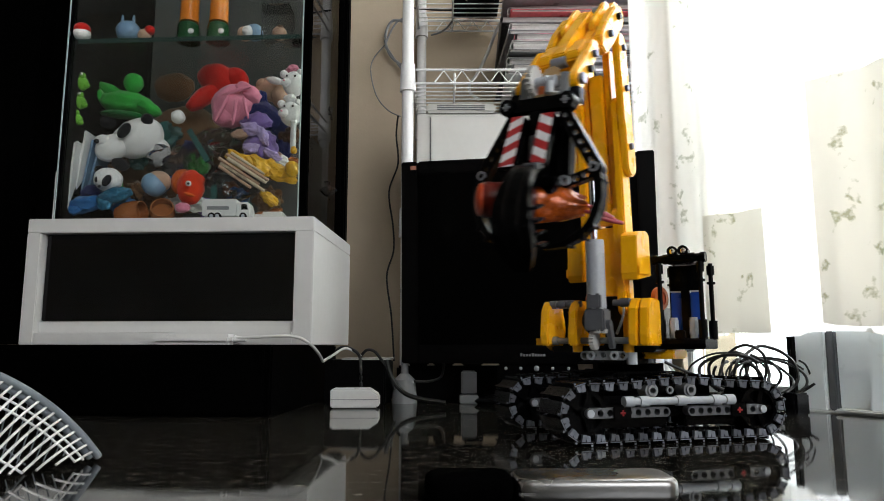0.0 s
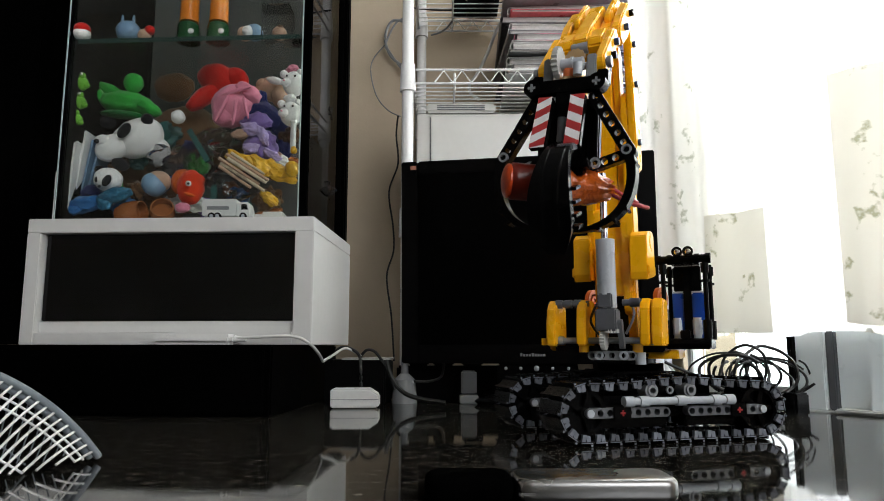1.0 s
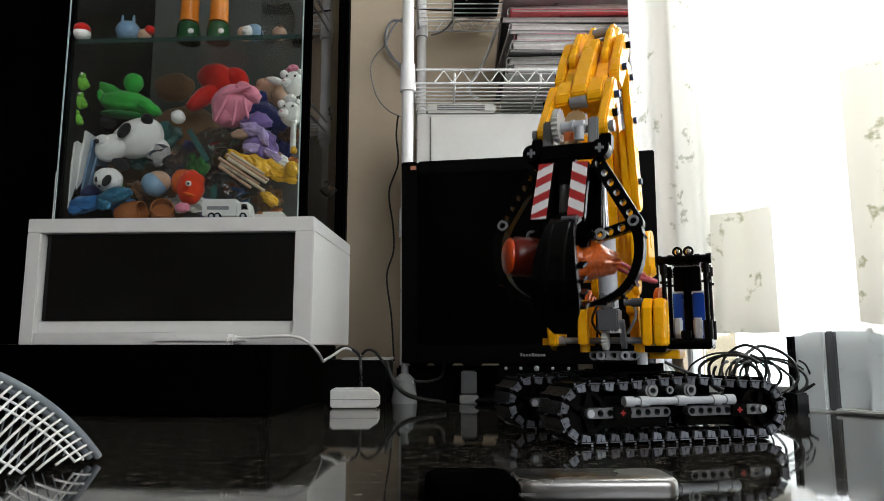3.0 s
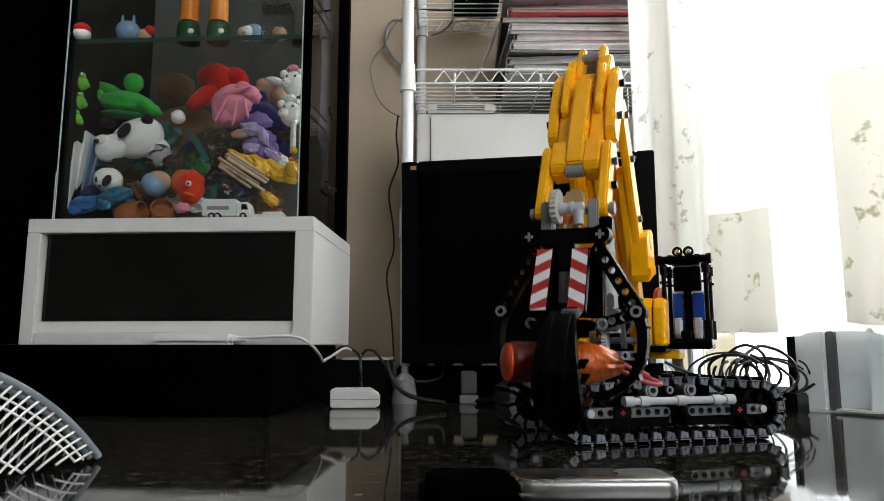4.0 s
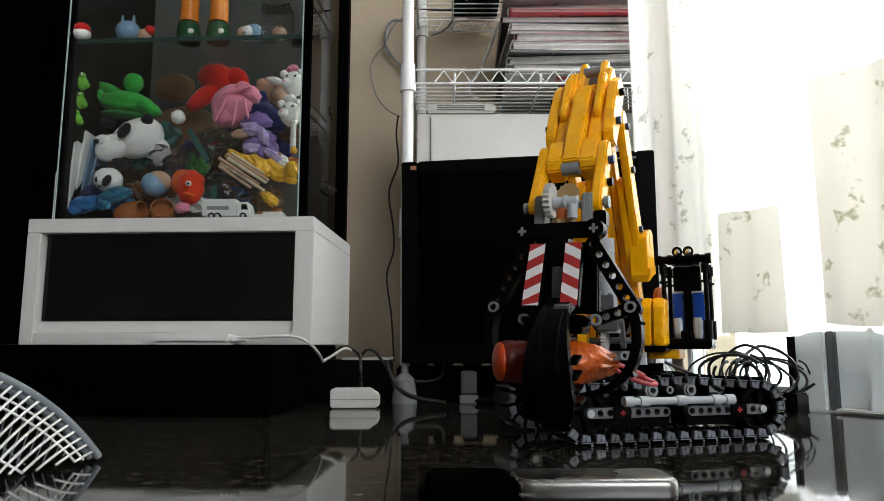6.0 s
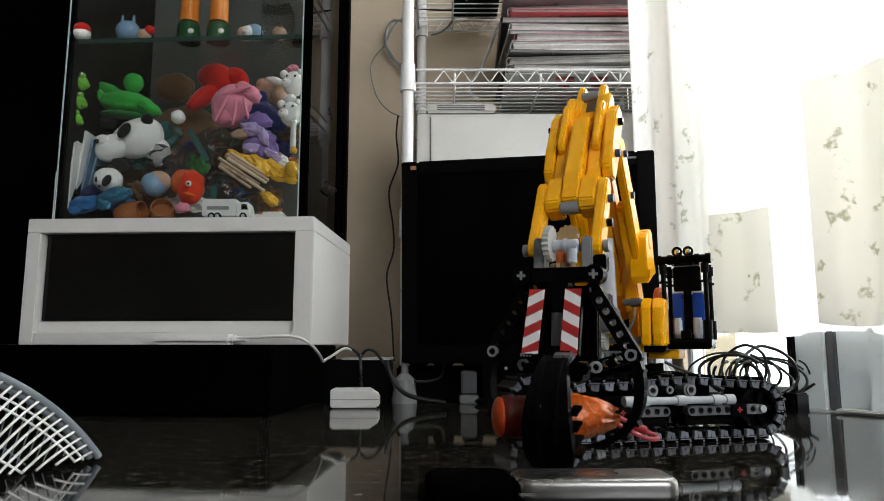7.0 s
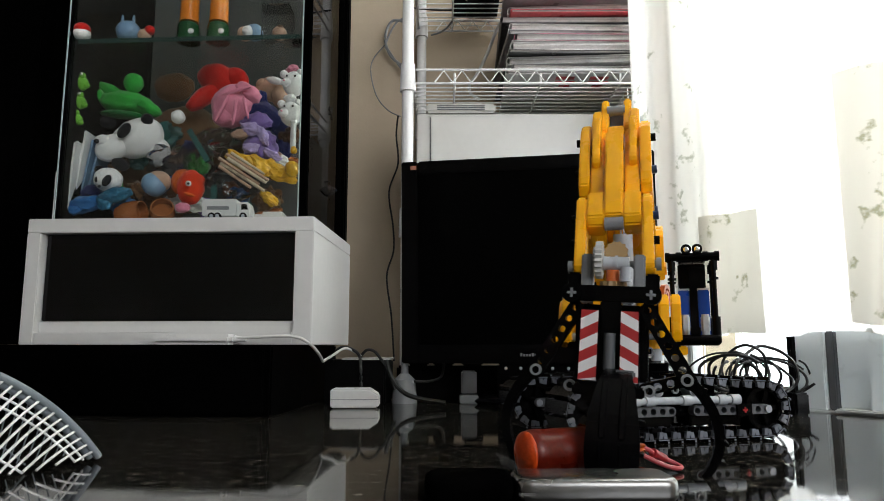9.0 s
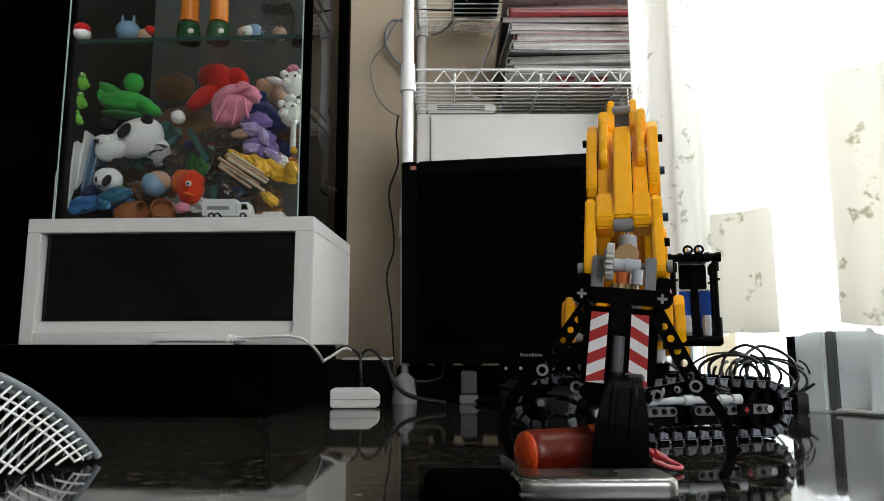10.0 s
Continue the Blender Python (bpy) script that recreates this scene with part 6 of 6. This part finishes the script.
def toy_truck():
    t = tagged(empty("toy_truck", pose(-0.2539, 0.794, FLOORZ)), "small white toy box truck parked on the cabinet floor", "toy truck")
    bm = B()
    box(bm, (-0.028, -0.010, 0.005), (0.012, 0.010, 0.025))
    part("cargo_box", bm, WHITEPL, t, bevel=0.001)
    bm = B()
    extrude_xz(bm, [(0.0125, 0.004), (0.029, 0.004), (0.029, 0.012), (0.0265, 0.021), (0.0125, 0.021)], -0.010, 0.010)
    part("cab", bm, WHITEPL, t, bevel=0.001)
    bm = B()
    extrude_xz(bm, [(0.0185, 0.012), (0.0265, 0.012), (0.0245, 0.0185), (0.0185, 0.0185)], -0.0106, -0.0101)
    part("window", bm, BLACKGLASS, t)
    for x in (-0.016, -0.009, 0.021):
        for y in (-0.0095, 0.0095):
            bm = B()
            rod(bm, (x, y - 0.002, 0.0042), (x, y + 0.002, 0.0042), 0.0042, seg=16)
            w = part("wheel", bm, BLACKMATT, t, smooth=True)
            bm = B()
            rod(bm, (x, y - 0.0024, 0.0042), (x, y + 0.0024, 0.0042), 0.0022, seg=12)
            part("hub", bm, LIGHTGREY, w, smooth=True)
    bm = B()
    box(bm, (-0.022, -0.0106, 0.012), (0.004, -0.0101, 0.016))
    part("side_mark", bm, GREY, t)


toy_truck()
for lo, hi, m, rot, lab in (((-0.0035, -0.003, 0.0), (0.0040, 0.003, 0.048), P_TEAL, (-0.2780, 0.812, FLOORZ, 0, 0, 0), "upright dark teal plastic strip"),
                            ((-0.0035, -0.002, 0.0), (0.0035, 0.002, 0.048), P_TEAL, (-0.2907, 0.822, 0.3013, 0, -32, 0), "leaning dark teal plastic strip")):
    bm = B()
    box(bm, lo, hi)
    ob = tagged(part("plastic_strip", bm, m, None, bevel=0.0006), lab, "strip")
    ob.matrix_basis = pose(*rot)
for x, z, w, h in ((-0.203, FLOORZ, 0.024, 0.013), (-0.222, FLOORZ, 0.014, 0.010), (-0.245, FLOORZ + 0.0, 0.012, 0.014)):
    bm = B()
    box(bm, (x - w / 2, 0.80, z), (x + w / 2, 0.822, z + h))
    tagged(part("small_box", bm, BOXGREY, None, bevel=0.001), "small grey carton on the cabinet floor", "box")
for x, h, ry, y, m in ((-0.4654, 0.062, 0, 0.812, WHITEPL), (-0.4604, 0.108, 2, 0.814, WHITEPL), (-0.4605, 0.104, 5, 0.824, WHITEPL), (-0.4580, 0.120, 6, 0.832, WHITEPL),
                       (-0.4571, 0.112, 8, 0.842, P_BOOK), (-0.4551, 0.100, 3, 0.818, WHITEPL), (-0.4557, 0.118, 10, 0.850, P_BOOK)):
    bm = B()
    box(bm, (-0.0014, -0.012, 0.0), (0.0014, 0.036, h))
    b = tagged(part("booklet", bm, [m], None), "thin booklet standing upright inside the glass", "booklet", group="booklets in the cabinet")
    b.matrix_basis = pose(x, y, FLOORZ + 0.0005, 0, ry, 4)
bag = glass("crumpled_clear_film", (0.75, 0.75, 0.76))
for c, r in (((-0.3139, 0.8300, 0.3006), 0.026), ((-0.2573, 0.8220, 0.2733), 0.026), ((-0.3445, 0.8350, 0.3078), 0.022), ((-0.2868, 0.8400, 0.3329), 0.022), ((-0.1714, 0.9050, 0.3932), 0.016), ((-0.1692, 0.9000, 0.2805), 0.018)):
    bm = B()
    blob(bm, c, r, (1.2, 0.6, 0.8), 0.55, index=0, seg=18)
    ob = tagged(part("clear_bag", bm, bag, None), "crumpled clear plastic bag among the toys", "bag")
    ob.visible_shadow = False


def bottle(x):
    t = tagged(empty("bottle", pose(x, 0.803, SHELFZ)), "orange bottle with a dark green foot on the glass shelf", "bottle")
    bm = B()
    rod(bm, (0, 0, 0.0), (0, 0, 0.020), 0.0145, 0.0135, seg=24)
    ball(bm, (0, 0, 0.020), 0.0135, (1, 1, 0.5), seg=20)
    part("foot", bm, P_BOTTLEGREEN, t, "dark green foot", smooth=True)
    bm = B()
    rod(bm, (0, 0, 0.0255), (0, 0, 0.085), 0.0115, 0.0105, seg=24)
    part("body", bm, P_BOTTLE, t, smooth=True)
    bm = B()
    ball(bm, (0.007, -0.0125, 0.009), 0.0042, (1, 0.35, 0.8), seg=12)
    part("label", bm, WHITEPL, t, "white oval sticker", smooth=True)


bottle(-0.316)
bottle(-0.279)
toy("round_toy", [P_RED, P_WHITE], "round red and white toy on the glass shelf", "toy", [(1, (-0.4455, 0.797, SHELFZ + 0.008), 0.0105, (1, 0.9, 0.75), 0.02), (0, (-0.4455, 0.797, SHELFZ + 0.014), 0.0105, (0.95, 0.9, 0.8), 0.02)])
toy("round_toy", [P_PALEBLUE], "pale blue rubber toy with ears on the shelf", "toy", [(0, (-0.3900, 0.800, SHELFZ + 0.013), 0.0135, (1.1, 0.9, 0.95), 0.05), (0, (-0.3980, 0.800, SHELFZ + 0.028), 0.003, (0.6, 0.6, 2.2)), (0, (-0.3840, 0.800, SHELFZ + 0.028), 0.003, (0.6, 0.6, 2.2))])
toy("round_toy", [P_RED, P_SKIN], "small red and beige toy on the shelf", "toy", [(1, (-0.3680, 0.797, SHELFZ + 0.006), 0.008), (0, (-0.3610, 0.795, SHELFZ + 0.012), 0.006)])
toy("round_toy", [P_PALEBLUE, P_WHITE, P_SKIN], "blue and white rubber toys side by side", "toy", [(0, (-0.2320, 0.797, SHELFZ + 0.010), 0.0105), (1, (-0.2380, 0.790, SHELFZ + 0.008), 0.007), (2, (-0.2440, 0.797, SHELFZ + 0.008), 0.009)])
bm = B()
box(bm, (-0.222, 0.79, SHELFZ), (-0.188, 0.82, SHELFZ + 0.045))
tagged(part("clear_box", bm, bag, None), "clear plastic box standing on the glass shelf", "box").visible_shadow = False
toy("round_toy", [P_SKIN, P_BROWN], "beige toy inside the clear box", "toy", [(0, (-0.2020, 0.800, SHELFZ + 0.010), 0.009), (1, (-0.2000, 0.797, SHELFZ + 0.016), 0.004)])


# small odds and ends heaped between the toys
_rnd = random.Random(12)
for k in range(34):
    x = _rnd.uniform(-0.455, -0.185)
    z = _rnd.uniform(0.232, 0.36)
    y = _rnd.uniform(0.855, 0.90)
    m = _rnd.choice((P_BROWN, P_SKIN, P_BLUE, P_PURPLE, P_BROWN, P_CUP, P_TEAL, P_WHITE, P_NAVY, P_YELLOW, P_GREEN))
    bm = B()
    blob(bm, (x, y, z), _rnd.uniform(0.010, 0.022), (_rnd.uniform(0.8, 1.5), 0.8, _rnd.uniform(0.5, 1.1)), 0.45, _rnd.uniform(0, 180), _rnd.uniform(-40, 40))
    tagged(part("soft_toy", bm, m, None, smooth=True), "small crumpled soft toy in the heap", "soft toy", group="heap of soft toys")


# ---- movement ----
# seconds, swing in degrees, arm pin forward and up, arm pitch, shift of the whole machine, body lift
ROWS = [
    (0.0, 34.8, 0.1478, 0.2671, 45.2, 0.0000, 0.0000),
    (0.1, 30.5, 0.1414, 0.2675, 45.8, 0.0000, 0.0000),
    (0.2, 27.2, 0.1377, 0.2684, 46.0, 0.0000, 0.0000),
    (0.3, 26.4, 0.1378, 0.2688, 45.8, 0.0000, 0.0000),
    (0.4, 27.5, 0.1405, 0.2689, 45.5, 0.0000, 0.0000),
    (0.5, 28.5, 0.1432, 0.2689, 45.0, 0.0000, 0.0000),
    (1.0, 27.5, 0.1464, 0.2774, 41.8, 0.0000, 0.0000),
    (1.5, 26.9, 0.1492, 0.2858, 38.5, 0.0000, 0.0000),
    (2.0, 26.3, 0.1520, 0.2736, 41.0, 0.0000, 0.0000),
    (2.5, 25.7, 0.1590, 0.2517, 45.8, 0.0000, 0.0000),
    (2.7, 25.9, 0.1598, 0.2411, 47.8, 0.0000, 0.0000),
    (3.8, 26.5, 0.1686, 0.1778, 60.2, 0.0000, 0.0000),
    (4.0, 26.3, 0.1697, 0.1654, 64.2, 0.0000, 0.0000),
    (4.5, 26.5, 0.1682, 0.1506, 67.8, 0.0000, 0.0000),
    (5.0, 26.5, 0.1704, 0.1526, 66.5, 0.0000, 0.0000),
    (5.5, 26.4, 0.1756, 0.1654, 59.2, 0.0000, 0.0000),
    (5.7, 26.6, 0.1777, 0.1696, 56.5, 0.0000, 0.0000),
    (6.8, 26.8, 0.1812, 0.1466, 57.5, 0.0000, 0.0000),
    (7.0, 26.9, 0.1812, 0.1387, 59.8, 0.0000, 0.0000),
    (7.5, 26.6, 0.1826, 0.1291, 61.5, 0.0000, 0.0000),
    (8.0, 25.0, 0.1832, 0.1294, 58.8, 0.0000, 0.0015),
    (8.5, 23.5, 0.1835, 0.1303, 58.0, 0.0010, 0.0030),
    (9.0, 18.3, 0.1840, 0.1257, 59.2, 0.0043, 0.0030),
    (9.5, 16.8, 0.1853, 0.1241, 59.8, 0.0053, 0.0024),
    (10.0, 16.6, 0.1861, 0.1238, 59.5, 0.0053, 0.0024),
]
# seconds, opening of the side claws, opening of the front claw, lean of the grapple
CLAWS = [(0.0, 0, 0, -4), (2.0, 0, 0, -3.5), (3.8, 0, 0, -1.5), (6.8, 0, 0, -1.5), (7.2, 5, 4, -1), (7.5, 15, 10, -1), (8.0, 17, 14, -1), (8.5, 19, 17, -1.5), (9.0, 26, 26, -3.5), (9.5, 29, 29, -5), (10.0, 30, 30, -5.4)]


# seconds, height of the roll in the closing claws
HOLD = [(0.0, 0.005), (2.7, 0.005), (3.8, -0.006), (5.7, -0.008), (6.8, -0.011), (7.4, -0.016), (10.0, -0.016)]
# seconds, sway of the curtain lining, sway of the loose panel
SWAY = [(0.0, 0.0051, 0.0088), (0.5, 0.0051, 0.0224), (1.0, 0.0072, 0.0324), (1.5, 0.0079, 0.0471), (2.0, 0.0181, 0.0471), (2.5, 0.0173, 0.0500), (4.0, 0.0137, 0.0324), (4.5, 0.0152, 0.0441), (5.0, 0.0231, 0.0618), (5.5, 0.0260, 0.0306), (7.0, 0.0137, 0.0041), (7.5, 0.0029, 0.0529), (8.0, 0.0072, 0.0406), (8.5, 0.0051, 0.0471), (9.0, -0.0014, 0.0371), (9.5, 0.0051, 0.0106), (10.0, 0.0159, 0.0265)]


def between(table, t):
    for a, b in zip(table, table[1:]):
        if a[0] <= t <= b[0]:
            k = (t - a[0]) / (b[0] - a[0])
            return [p + (q - p) * k for p, q in zip(a[1:], b[1:])]
    return list(table[-1][1:])


def motions():
    keys = {n: [] for n in ("upper", "foot", "boom", "lift", "arm", "grapple", "left", "right", "front", "base", "roll", "panel")}
    drop = pose(0.0815, 0.404, 0.0148, 0, 0, 0)
    for t, swing, r, z, pitch, dx, up in ROWS:
        U = pose(0, 0, up, 0, 0, -90 - swing)
        back = Vector((math.cos(radians(pitch)), math.sin(radians(pitch))))
        R = Vector((r - 0.108 * back.x - 0.026 * back.y, z + 0.108 * back.y - 0.026 * back.x - up))
        z -= up
        ang = math.degrees(math.atan2(R.y - 0.12, R.x - 0.03))
        keys["base"].append((t, Matrix.Translation(BASE + Vector((dx, 0, 0)))))
        keys["upper"].append((t, U))
        keys["foot"].append((t, U @ pose(0.036, 0, 0.122, 0, (90 - ang) * 0.35, 0)))
        keys["boom"].append((t, U @ pose(R.x, 0, R.y, 0, -ang, 0)))
        keys["lift"].append((t, U @ pose(0.066, 0, 0.080, 0, (90 - ang) * 0.16, 0)))
        keys["arm"].append((t, U @ pose(r, 0, z, 0, pitch - 90, 0)))
        side, fr, lean = between(CLAWS, t)
        G = U @ pose(r, 0, z, lean, 0, 0)
        keys["grapple"].append((t, G))
        keys["right"].append((t, G @ pose(PIN[0], PIN[1], PIN[2], (side - 30) * 1.2 - 6)))
        keys["left"].append((t, G @ pose(PIN[0], -PIN[1], PIN[2], (30 - side) * 1.2 + 6)))
        tilt = 13 * (1 - min(fr, 24) / 24)
        turn = pose(0.016, 0, -0.027) @ pose(0, 0, 0, 0, -tilt, 0) @ pose(-0.016, 0, 0.027)
        keys["panel"].append((t, turn))
        hinge = turn @ Vector((0.015, 0, -0.074))
        keys["front"].append((t, G @ pose(hinge.x, 0, hinge.z, 0, 8 - fr * 0.35 + 0.9 * tilt)))
        held = Matrix.Translation(BASE + Vector((dx, 0, between(HOLD, t)[0]))) @ G @ pose(0.012, -0.002, -0.096, 0, 0, 36)
        rest = Matrix.Translation(drop.translation) @ pose(0, 0, 0, 0, 0, -68)
        k = 0 if t <= 7.4 else 1 if t >= 7.9 else 0.5
        q = held.to_quaternion().slerp(rest.to_quaternion(), k)
        keys["roll"].append((t, Matrix.LocRotScale(held.translation.lerp(rest.translation, k), q, None)))
    walk(swing_lining, [(t, Matrix.Translation(WD * d)) for t, d, _ in SWAY])
    walk(swing_panel, [(t, Matrix.Translation(WD * d)) for t, _, d in SWAY])
    for ob, n in ((excavator, "base"), (upper, "upper"), (foot, "foot"), (boom, "boom"), (lift, "lift"), (arm, "arm"), (grapple, "grapple"),
                  (claw_left, "left"), (claw_right, "right"), (claw_front, "front"), (roll, "roll"), (panel_left, "panel"), (panel_right, "panel")):
        walk(ob, keys[n])


motions()
